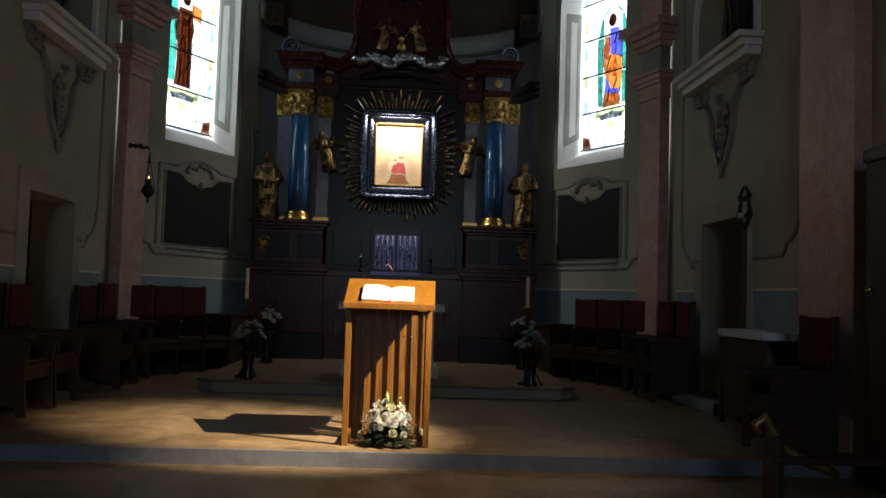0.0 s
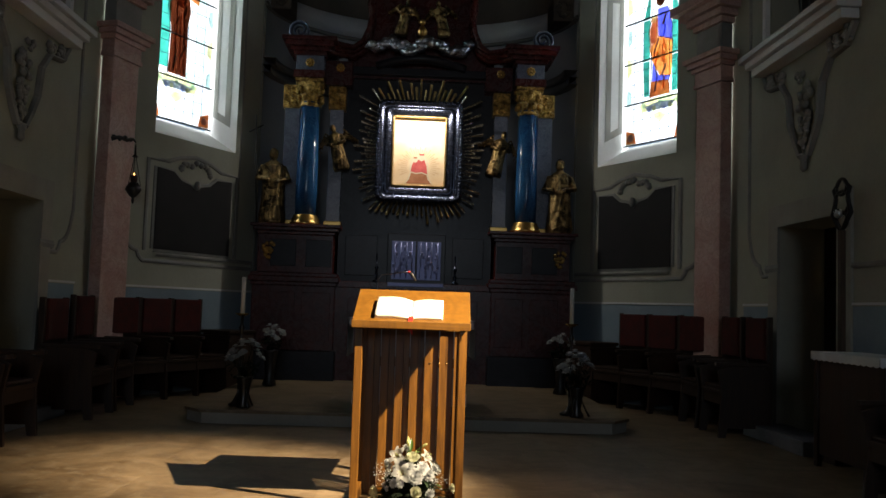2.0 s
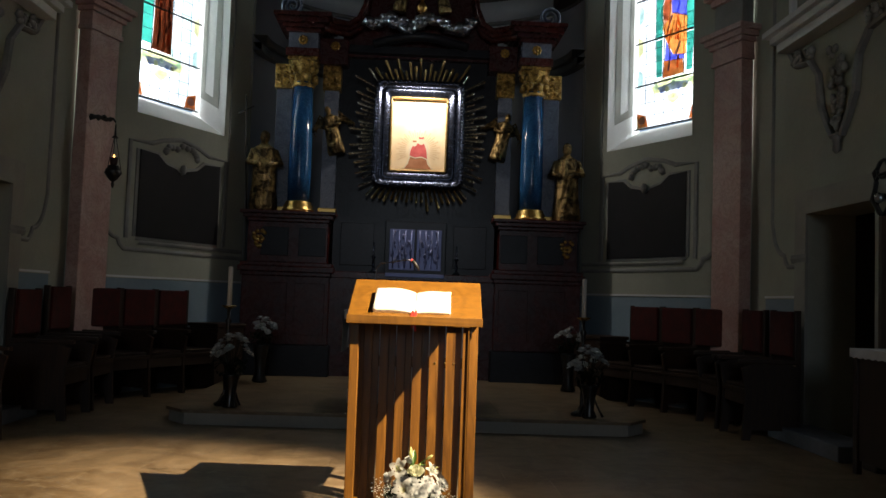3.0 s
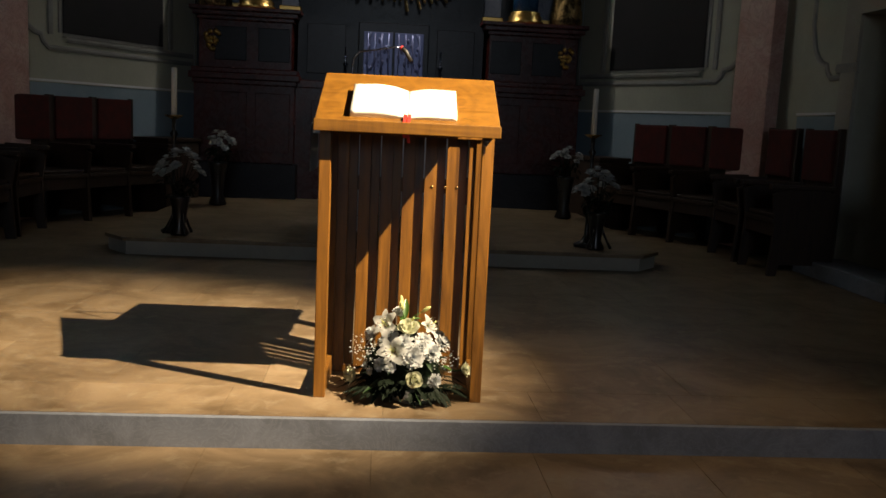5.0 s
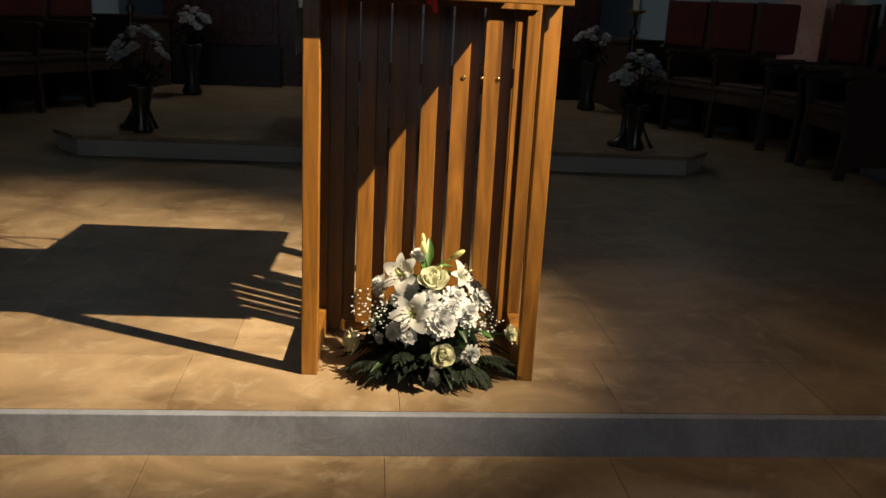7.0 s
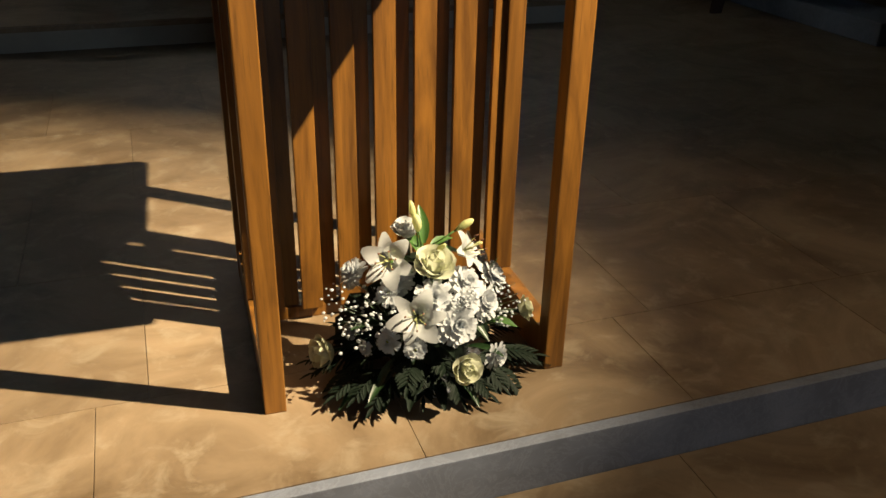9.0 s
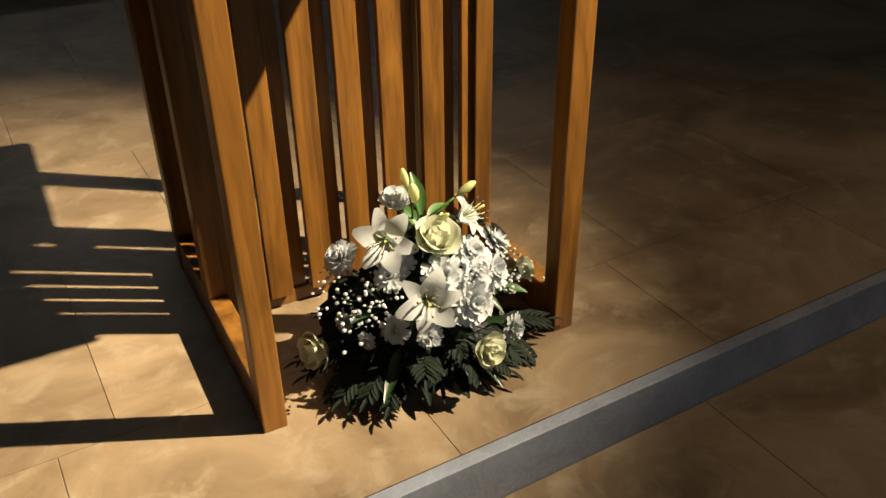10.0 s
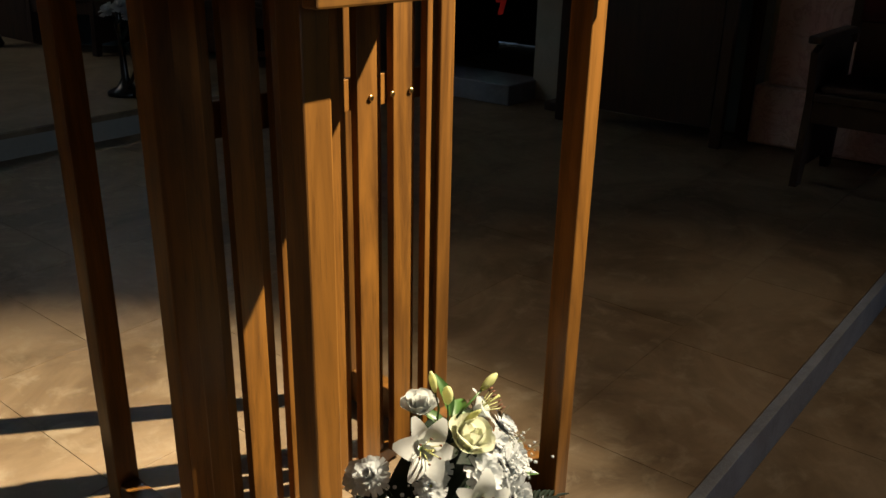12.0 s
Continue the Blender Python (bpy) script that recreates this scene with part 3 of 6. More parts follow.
# oratory openings high in the side walls: sill on consoles, dark glazing with bars
for sx in (-1, 1):
    t = tagged(new("window_1" if sx < 0 else "window_2"), "dark oratory window with a lattice above a stucco sill", "window", "oratory windows", "structure")
    t.matrix_world = pose(sx * WX, 9.05, 4.25)
    x = lambda d: -sx * d
    bm = bmesh.new()
    for e, z0, z1, d in ((1.02, -0.02, 0.06, 0.24), (1.08, 0.06, 0.13, 0.3), (0.98, -0.12, -0.02, 0.18)):
        a, b = sorted((0.0, x(d)))
        box(bm, a, b, -e, e, z0, z1, 0.01)
    part("window_sill", bm, M_PALE, t)
    bm = bmesh.new()
    ring = [(y, z) for y, z in outline_arch(-0.8, 0.8, 0.22, 0.8)]
    prism(bm, [(sx * 0.30, y, z) for y, z in ring], (sx * 0.02, 0, 0))
    part("pane", bm, M_BLKM, t)
    bm = bmesh.new()
    for k in range(-3, 4):
        y = k * 0.2
        tube(bm, [(sx * 0.27, y, 0.24), (sx * 0.27, y + 0.13, 0.75), (sx * 0.27, y, 1.3)], 0.012, 6)
        tube(bm, [(sx * 0.265, y, 0.24), (sx * 0.265, y - 0.13, 0.75), (sx * 0.265, y, 1.3)], 0.012, 6)
    part("lattice", bm, M_STUCCO, t)
    bm = bmesh.new()
    pl = lambda q, s, z, d: Vector((-sx * d, s, z))
    rg = outline_arch(-0.93, 0.93, 0.14, 0.8)
    strip(bm, pl, sx, rg[1:] + rg[:1], 0.05, 0.05)
    part("window_frame", bm, M_PALE, t)
    # stucco garland hanging below the sill
    t = thing("stucco_cartouche", Matrix.Translation((sx * WX, 9.05, 4.12)) @ Matrix.Diagonal((1, 0.86, 0.84, 1)), "grey stucco cartouche with a hanging garland below the oratory sill", "stucco ornament", "cartouches")
    bm = bmesh.new()
    strip(bm, pl, sx, [(-1.12, 0.0), (-0.95, -0.22), (-0.62, -0.26), (-0.42, -0.5), (-0.36, -0.9), (-0.22, -1.16), (-0.1, -1.34), (0.1, -1.34), (0.22, -1.16), (0.36, -0.9), (0.42, -0.5), (0.62, -0.26), (0.95, -0.22), (1.12, 0.0)], 0.035, 0.05)
    part("outline", bm, M_STUCCO, t)
    bm = bmesh.new()
    rnd = random.Random(3)
    lobe = mesh("garland_leaf", blob(bm, (0, 0, 0), 0.05, 1, 0.5, (0.6, 1, 1.2)), M_STUCCO)

    def leaf_at(y, z, k):
        ob = new("garland_leaf", lobe)
        ob.parent = t
        ob.matrix_basis = Matrix.Translation((-sx * 0.03, y, z)) @ Matrix.Rotation(rnd.uniform(0, 6.28), 4, "X") @ Matrix.Scale(k, 4)

    for k in range(56):
        q = rnd.random()
        wd = 0.16 * (1 - q) + 0.05
        leaf_at(rnd.uniform(-wd, wd), -0.25 - 1.05 * q, rnd.uniform(0.6, 1.2))
    for s in (-1, 1):
        for k in range(16):
            leaf_at(s * (0.55 + 0.5 * rnd.random()), -0.02 - 0.2 * rnd.random(), rnd.uniform(0.7, 1.4))
    bm = bmesh.new()
    lathe(bm, [(0.01, -0.2), (0.06, -0.16), (0.05, -0.06), (0.09, 0.0), (0.04, 0.04)], 10, (-sx * 0.04, 0, -1.36), flat=(0.5, 1))
    part("pendant", bm, M_STUCCO, t)

# apse windows: leaded stained glass on iron bars, lit by the day outside
G_WHITE = stained("clear_cathedral_glass", (0.95, 0.97, 1.0), 0.40)
G_PALE = stained("pale_green_glass", (0.72, 0.95, 0.88), 0.4)
G_GREEN = stained("teal_glass", (0.16, 0.46, 0.40), 0.5)
G_BROWN = stained("brown_glass", (0.24, 0.11, 0.065), 0.45)
G_ORANGE = stained("amber_glass", (0.80, 0.44, 0.20), 0.45)
G_YELLOW = stained("yellow_glass", (0.90, 0.85, 0.58), 0.4)
G_BLUE = stained("blue_glass", (0.26, 0.28, 0.72), 0.45)
G_REDDISH = stained("rust_glass", (0.55, 0.27, 0.13), 0.45)
G_LILAC = stained("lilac_glass", (0.50, 0.55, 0.78), 0.4)
G_SKIN = stained("rose_glass", (0.85, 0.55, 0.42), 0.4)

for sx, nm in ((-1, "window_3"), (1, "window_4")):
    org = on_wall(sx, 1.575, 3.88, -(WIN_D - 0.06))
    t = tagged(new(nm), "arched stained-glass window with a robed figure in coloured glass", "window", "stained-glass windows", "structure")
    # local x along the wall, y out of the room, z up
    u = Vector((-sx * 0.5, 0.866, 0))
    w = Vector((sx * 0.866, 0.5, 0))
    mm = Matrix.Identity(4)
    mm.col[0], mm.col[1], mm.col[2], mm.col[3] = (*u, 0), (*w, 0), (0, 0, 1, 0), (*org, 1)
    t.matrix_world = mm
    W, SPR = 0.585, 2.59

    def half(z):
        return W if z <= SPR else math.sqrt(max(W * W - (z - SPR) ** 2, 0.0004))

    def shape(name, mat, pts, y=0.0, th=0.004):
        bm = bmesh.new()
        if sx > 0 and name in ("robe_pane", "mantle_pane", "hem_pane", "sleeve_pane"):
            ca, cb = sum(p[0] for p in pts) / len(pts), sum(p[1] for p in pts) / len(pts)
            pts = [(ca + (a - ca) * 1.13, cb + (b - cb) * 1.09) for a, b in pts]
        prism(bm, [(a * sx * -1, y, b) for a, b in pts], (0, th, 0))
        ob = part(name, bm, mat, t)
        return ob

    NR, NC = 16, 7
    for r in range(NR):
        za, zb = 3.17 * r / NR + 0.004, 3.17 * (r + 1) / NR - 0.004
        for c in range(NC):
            pts = []
            for z, sd in ((za, 0), (za, 1), (zb, 1), (zb, 0)):
                h = half(z)
                pts.append((-h + 2 * h * (c + sd) / NC + (0.004 if sd == 0 else -0.004), z))
            inner = 0.7 < za < 2.5
            mat = (G_GREEN if sx < 0 and c == 1 else (G_PALE if c == 5 and sx < 0 else G_WHITE)) if inner else (G_PALE if (r * 7 + c * 3) % 11 == 0 else G_WHITE)
            shape("pane", mat, pts)
    y = -0.008
    cx = -0.08 if sx < 0 else 0.09
    robe = G_BROWN if sx < 0 else G_BLUE
    oval = lambda x_, z_, a_, b_, n_=14: [(x_ + a_ * math.cos(2 * math.pi * q / n_), z_ + b_ * math.sin(2 * math.pi * q / n_)) for q in range(n_)]
    if sx > 0:
        for za, zb, wa, wb in ((0.74, 1.30, 0.31, 0.33), (1.31, 1.96, 0.33, 0.33), (1.97, 2.30, 0.33, 0.25), (2.31, 2.48, 0.245, 0.10)):
            shape("ground_pane", G_GREEN, [(cx - wa, za), (cx - 0.21, za), (cx - min(0.21, wb - 0.05), zb), (cx - wb, zb)], y * 0.6)
            shape("ground_pane", G_GREEN, [(cx + wa, za), (cx + 0.21, za), (cx + min(0.21, wb - 0.05), zb), (cx + wb, zb)], y * 0.6)
        shape("child_pane", G_SKIN, oval(cx - 0.13, 1.72, 0.075, 0.17), y * 2.2)
        shape("child_pane", G_YELLOW, oval(cx - 0.12, 1.93, 0.05, 0.06), y * 2.6)
        for q in range(4):
            shape("fold_pane", G_YELLOW if q % 2 else G_REDDISH, [(cx - 0.14 + 0.08 * q, 1.3 - 0.03 * q), (cx - 0.115 + 0.08 * q, 1.28 - 0.03 * q), (cx - 0.06 + 0.06 * q, 1.55 - 0.02 * q), (cx - 0.08 + 0.06 * q, 1.56 - 0.02 * q)], y * 2.4)
    if sx < 0:
        shape("robe_pane", robe, [(cx - 0.17, 0.72), (cx + 0.16, 0.72), (cx + 0.15, 1.5), (cx + 0.2, 1.75), (cx + 0.13, 2.07), (cx - 0.13, 2.07), (cx - 0.21, 1.72), (cx - 0.15, 1.4)], y)
    else:
        shape("robe_pane", robe, [(cx - 0.03, 1.66), (cx + 0.2, 1.56), (cx + 0.19, 1.8), (cx + 0.12, 2.07), (cx - 0.05, 2.07)], y)
        shape("robe_pane", robe, [(cx - 0.14, 0.96), (cx + 0.14, 0.93), (cx + 0.17, 0.99), (cx - 0.02, 1.03), (cx - 0.13, 1.24)], y)
    if sx > 0:
        shape("mantle_pane", G_ORANGE, [(cx - 0.01, 1.05), (cx + 0.18, 1.01), (cx + 0.2, 1.53), (cx - 0.02, 1.63), (cx - 0.19, 1.46), (cx - 0.13, 1.27)], y)
        shape("hem_pane", G_REDDISH, [(cx - 0.16, 0.72), (cx + 0.16, 0.72), (cx + 0.14, 0.92), (cx - 0.15, 0.95)], y * 2)
        shape("sleeve_pane", G_SKIN, [(cx - 0.2, 1.5), (cx - 0.05, 1.64), (cx - 0.07, 1.93), (cx - 0.17, 1.95)], y)
    else:
        shape("book_pane", G_ORANGE, [(cx + 0.12, 1.95), (cx + 0.34, 1.9), (cx + 0.34, 2.15), (cx + 0.12, 2.18)], y * 2)
        shape("sleeve_pane", G_SKIN, [(cx - 0.06, 1.78), (cx + 0.1, 1.74), (cx + 0.1, 1.86), (cx - 0.06, 1.9)], y * 2)
        for q in range(3):
            shape("fold_pane", G_SKIN, [(cx - 0.1 + 0.1 * q, 0.75), (cx - 0.06 + 0.1 * q, 0.75), (cx - 0.05 + 0.07 * q, 1.7), (cx - 0.07 + 0.07 * q, 1.7)], y * 2)
    # folds, hems and small quarries of the robed figure
    for q in range(6):
        zq = 0.80 + 0.2 * q
        sway = 0.03 * math.sin(q * 1.7)
        shape("fold_pane", (G_BROWN, G_REDDISH, G_SKIN)[q % 3] if sx < 0 else (G_BLUE, G_YELLOW, G_ORANGE)[q % 3],
              [(cx - 0.10 + sway, zq), (cx - 0.075 + sway, zq), (cx - 0.04 - sway, zq + 0.21), (cx - 0.07 - sway, zq + 0.21)], y * 2.6)
        shape("fold_pane", (G_REDDISH, G_BROWN, G_BROWN)[q % 3] if sx < 0 else (G_ORANGE, G_LILAC, G_REDDISH)[q % 3],
              [(cx + 0.05 - sway, zq + 0.02), (cx + 0.085 - sway, zq), (cx + 0.10 + sway, zq + 0.18), (cx + 0.07 + sway, zq + 0.2)], y * 2.6)
    for q in range(7):
        a = -0.3 + 0.1 * q
        shape("scroll_pane", (G_PALE, G_LILAC, G_YELLOW)[q % 3], oval(cx + a, 0.55 + 0.05 * math.cos(q * 2.1), 0.035, 0.05, 8), y * 2.4)
    shape("nimbus_pane", G_WHITE, oval(cx, 2.25, 0.16, 0.17, 18), y * 1.5)
    shape("head_pane", G_BROWN, oval(cx, 2.23, 0.085, 0.115), y * 2.5)
    shape("head_pane", G_SKIN, oval(cx - 0.01, 2.22, 0.05, 0.07), y * 3)
    shape("base_pane", G_YELLOW, [(cx - 0.34, 0.5), (cx + 0.34, 0.5), (cx + 0.4, 0.62), (cx + 0.2, 0.7), (cx - 0.2, 0.7), (cx - 0.4, 0.62)], y)
    shape("base_pane", G_LILAC, [(cx - 0.22, 0.5), (cx + 0.22, 0.5), (cx + 0.28, 0.58), (cx, 0.62), (cx - 0.28, 0.58)], y * 2)
    shape("base_pane", G_YELLOW, [(cx - 0.1, 0.36), (cx, 0.3), (cx + 0.1, 0.36), (cx + 0.12, 0.46), (cx - 0.12, 0.46)], y)
    for s in (-1, 1):
        shape("corner_pane", G_REDDISH, [(s * 0.56, 0.03), (s * 0.36, 0.03), (s * 0.40, 0.2), (s * 0.56, 0.26)], y)
        shape("corner_pane", G_LILAC, [(s * 0.47 + 0.06 * math.cos(a), 0.13 + 0.06 * math.sin(a)) for a in [k * math.pi / 5 for k in range(10)]], y * 2)
        for q in range(5):
            shape("border_pane", G_YELLOW if q % 2 else G_PALE, [(s * 0.56, 0.6 + q * 0.5), (s * 0.47, 0.68 + q * 0.5), (s * 0.47, 0.86 + q * 0.5), (s * 0.56, 0.94 + q * 0.5)], y)
    bm = bmesh.new()
    for r in range(NR + 1):
        z = 3.17 * r / NR
        h = half(min(z, 3.16))
        tube(bm, [(-h, -0.004, z), (h, -0.004, z)], 0.0034, 5)
    for c in range(1, NC):
        tube(bm, [(-W + 2 * W * c / NC, -0.003, 0), (-W + 2 * W * c / NC, -0.003, 2.62)], 0.0028, 5)
    tube(bm, [(sx * -1 * (cx - 0.19), -0.012, 0.7), (sx * -1 * (cx - 0.17), -0.012, 1.4), (sx * -1 * (cx - 0.23), -0.012, 1.72), (sx * -1 * (cx - 0.14), -0.012, 2.12)], 0.006, 5)
    tube(bm, [(sx * -1 * (cx + 0.18), -0.012, 0.7), (sx * -1 * (cx + 0.17), -0.012, 1.5), (sx * -1 * (cx + 0.22), -0.012, 1.75), (sx * -1 * (cx + 0.14), -0.012, 2.12)], 0.006, 5)
    part("leading", bm, M_IRON, t, "dark lead lines")
    for z in (0.005, 0.66, 1.32, 1.98, 2.64):
        part("saddle_bar", box(bmesh.new(), -W, W, -0.045, -0.02, z - 0.010, z + 0.010), M_IRON, t, "black iron bar")
    # painted frames on the splayed jambs
    bm = bmesh.new()
    for side in (0, 1):
        f0, b0 = (WIN_F[0], WIN_B[0]) if side == 0 else (WIN_F[1], WIN_B[1])
        sf, sb = f0[0], b0[0]
        P = lambda k, z: on_wall(sx, sf + (sb - sf) * k + (0.004 if side == 0 else -0.004), z, -WIN_D * k + 0.004)
        ring = [(0.22, 3.95), (0.78, 4.12), (0.78, 6.4), (0.22, 6.4)]
        inner = [(0.40, 4.12), (0.64, 4.2), (0.64, 6.25), (0.40, 6.25)]
        off = P(0.5, 5.0) - on_wall(sx, sf + (sb - sf) * 0.5, 5.0, -WIN_D * 0.5)
        for i in range(4):
            (k0, z0), (k1, z1), (k2, z2), (k3, z3) = ring[i], ring[(i + 1) % 4], inner[(i + 1) % 4], inner[i]
            prism(bm, [P(k0, z0), P(k1, z1), P(k2, z2), P(k3, z3)], off * 0.6)
    setting("trim", bm, M_STONE, "grey painted frame on the window jambs", "trim")
    lamp("window_daylight", "AREA", DAYLIGHT, (0.86, 0.94, 1.0), look(on_wall(sx, 0.55, 5.45, -1.25), on_wall(sx, 1.7, 5.45, 0.0)), size=1.9, size_y=4.0)
    bm = bmesh.new()
    ra = [bm.verts.new(on_wall(sx, s + (0.003 if s < 1.5 else -0.003), z + 0.003, 0.0015)) for s, z in WIN_F]
    rb = [bm.verts.new(on_wall(sx, s + (0.003 if s < 1.5 else -0.003), z + 0.003, -WIN_D + 0.005)) for s, z in WIN_B]
    for i in range(len(ra)):
        bm.faces.new((ra[i], ra[(i + 1) % len(ra)], rb[(i + 1) % len(rb)], rb[i]))
    setting("window_reveal", bm, M_REVEAL, "whitewashed splayed reveal of the apse window", "reveal")

to_size(BEFORE, CHURCH)

# dais of the high altar, front corners cut off
bm = bmesh.new()
ring = [(-2.0, 9.44), (2.0, 9.44), (2.2, 9.68), (2.2, 14.0), (-2.2, 14.0), (-2.2, 9.68)]
prism(bm, [(x_, y_, 0.0) for x_, y_ in ring], (0, 0, DAIS - 0.03))
setting("altar_step", bm, M_STONE, "low grey stone step of the altar dais", "step")
bm = bmesh.new()
prism(bm, [(x_ * 1.01, y_ - 0.02 if y_ < 13 else y_, DAIS - 0.03) for x_, y_ in ring], (0, 0, 0.026))
setting("dais_edge", bm, M_FLOOR, "honey limestone edge of the altar dais", "step")
setting("step_riser", B(-6.4, 6.4, STEP_Y - 0.03, STEP_Y - 0.002, LOW - 0.004, -0.0006, bev=0.002), M_RISER, "grey marble riser of the sanctuary step", "step")
for sx in (-1, 1):
    x0, x1 = sorted((sx * 3.42, sx * 3.8))
    setting("door_step", B(x0, x1, 8.4, 9.75, 0.0, 0.13, bev=0.01), M_RISER, "pale stone step before the side door", "step")

# ---- the ambo and what lies on and before it ----
AMBO = pose(0, 6.1, 0, 0, 0, -2.3)
amb = thing("lectern", AMBO, "honey oak slatted lectern with a sloping desk on the step", "lectern")
X1, PW = 0.333, 0.045
FY, MY, RY = 0.0, 0.345, 0.61      # front posts, slat screen, rear posts
for sx in (-1, 1):
    x0, x1 = sorted((sx * (X1 - PW), sx * X1))
    part("leg", B(x0, x1, FY, FY + PW, 0.0, 1.06, bev=0.003), M_OAK, amb)
    part("leg", B(x0, x1, RY, RY + PW, 0.0, 1.066, bev=0.003), M_OAK, amb)
    part("screen_post", B(x0 + 0.002, x1 - 0.002, MY - 0.01, MY + 0.035, 0.085, 1.235, bev=0.003), M_OAK, amb)
    part("floor_rail", B(x0 + 0.003, x1 - 0.003, FY + PW, RY, 0.0, 0.085, bev=0.003), M_OAK, amb)
PITCH, SW = 0.0925, 0.05
for k in range(7):
    x = 0.262 - PITCH * k
    if x > 0.25:
        part("slat", B(0.262, 0.296, MY, MY + 0.018, 0.034, 1.035, bev=0.0015), M_OAK, amb)
    else:
        x = max(x, -0.297)
        part("slat", B(x, x + SW, MY, MY + 0.018, 0.034, 1.035, bev=0.0015), M_OAK, amb)
    if k:
        a = x + SW - 0.004
        part("back_slat", B(a, x + PITCH - 0.006, MY + 0.027, MY + 0.043, 0.034, 1.035, bev=0.0015), M_OAK, amb)
part("sill_rail", B(-0.292, 0.292, MY + 0.02, MY + 0.046, 0.0, 0.034, bev=0.003), M_OAK, amb)
part("middle_rail", B(-0.30, 0.30, MY + 0.044, MY + 0.06, 0.80, 0.86, bev=0.002), M_OAK, amb)
part("top_rail", B(-0.32, 0.32, MY - 0.02, MY + 0.045, 1.035, 1.08, bev=0.002), M_OAK, amb)
part("rear_shelf", B(-0.35, 0.35, 0.34, 0.81, 1.065, 1.095, bev=0.003), M_OAK, amb)
# sloping desk with its book ledge
DESK = math.atan2(0.205, 0.428)
desk_m = Matrix.Translation((0, -0.03, 1.08)) @ Matrix.Rotation(DESK, 4, "X")
bm = B(-0.35, 0.35, 0.0, 0.452, -0.012, 0.012, bev=0.003)
bmesh.ops.transform(bm, matrix=desk_m, verts=bm.verts)
part("desk_top", bm, M_OAKTOP, amb, "bright oak sloping desk top")
part("book_ledge", B(-0.352, 0.352, -0.052, -0.027, 1.05, 1.095, bev=0.003), M_OAKTOP, amb)
for x in (0.11, 0.165, 0.215):
    bm = bmesh.new()
    lathe(bm, [(0.006, 0), (0.006, 0.003), (0.003, 0.004)], 10)
    bmesh.ops.transform(bm, matrix=Matrix.Translation((x, MY, 0.83)) @ Matrix.Rotation(radians(90), 4, "X"), verts=bm.verts)
    part("screw", bm, M_BRASS, amb)

# open lectionary
bk = thing("open_book", AMBO @ Matrix.Translation((-0.005, 0.02, 0)) @ desk_m, "large open white-paged book with a dark cover on the desk", "book")
part("cover", B(-0.225, 0.20, 0.012, 0.27, 0.0135, 0.019, bev=0.002), M_LEATHER, bk)


def leaf_block(sgn, w, thick):
    bm = bmesh.new()
    n = 14
    top, bot = [], []
    for i in range(n + 1):
        q = i / n
        x = sgn * w * q
        h = 0.019 + thick * (0.25 + 0.75 * min(1, math.sin(min(q * 2.6, 1.57)))) * (1 - 0.25 * q)
        top.append([bm.verts.new((x, yy, h)) for yy in (0.018, 0.262)])
        bot.append([bm.verts.new((x, yy, 0.019)) for yy in (0.018, 0.262)])
    for i in range(n):
        for f in ((top[i][0], top[i + 1][0], top[i + 1][1], top[i][1]), (bot[i][0], bot[i][1], bot[i + 1][1], bot[i + 1][0]),
                  (bot[i][0], bot[i + 1][0], top[i + 1][0], top[i][0]), (bot[i][1], top[i][1], top[i + 1][1], bot[i + 1][1])):
            bm.faces.new(f).smooth = True
    bm.faces.new((top[n][0], bot[n][0], bot[n][1], top[n][1]))
    bm.faces.new((top[0][0], top[0][1], bot[0][1], bot[0][0]))
    return bm


part("page_block", leaf_block(-1, 0.215, 0.040), M_PAPER, bk)
part("page_block", leaf_block(1, 0.19, 0.026), M_PAPER, bk)
bm = bmesh.new()
for dx, w in ((-0.012, 0.012), (0.004, 0.012)):
    a = [(dx, 0.03, 0.034), (dx, 0.0, 0.034), (dx - 0.004, -0.026, 0.027), (dx - 0.006, -0.035, 0.004), (dx, -0.040, -0.03 - 0.02 * (dx > 0))]
    for p, q in zip(a, a[1:]):
        prism(bm, [p, (p[0] + w, p[1], p[2]), (q[0] + w, q[1], q[2]), q], (0, 0.0006, 0.0012))
part("ribbon", bm, M_RIBBON, bk, "red ribbon marker")

# gooseneck microphone rising behind the desk
mic = thing("microphone", AMBO @ Matrix.Translation((-0.25, 0.43, 1.09)), "thin black gooseneck microphone with a red ring", "microphone")
bm = bmesh.new()
lathe(bm, [(0.028, 0), (0.028, 0.012), (0.012, 0.02)], 16)
part("base", bm, M_IRON, mic)
bm = bmesh.new()
tube(bm, [(0, 0, 0.01), (0, 0, 0.15), (0.004, -0.002, 0.26), (0.03, -0.005, 0.292), (0.09, -0.01, 0.30), (0.17, -0.02, 0.315), (0.205, -0.022, 0.315)], 0.004)
part("gooseneck", bm, M_DARKSILVER, mic)
bm = bmesh.new()
tube(bm, [(0.205, -0.022, 0.316), (0.225, -0.024, 0.300), (0.25, -0.03, 0.26)], [0.008, 0.009, 0.008])
part("capsule", bm, M_IRON, mic)
bm = bmesh.new()
tube(bm, [(0.204, -0.022, 0.3165), (0.209, -0.0226, 0.3135)], 0.0088)
part("ring", bm, M_RIBBON, mic)

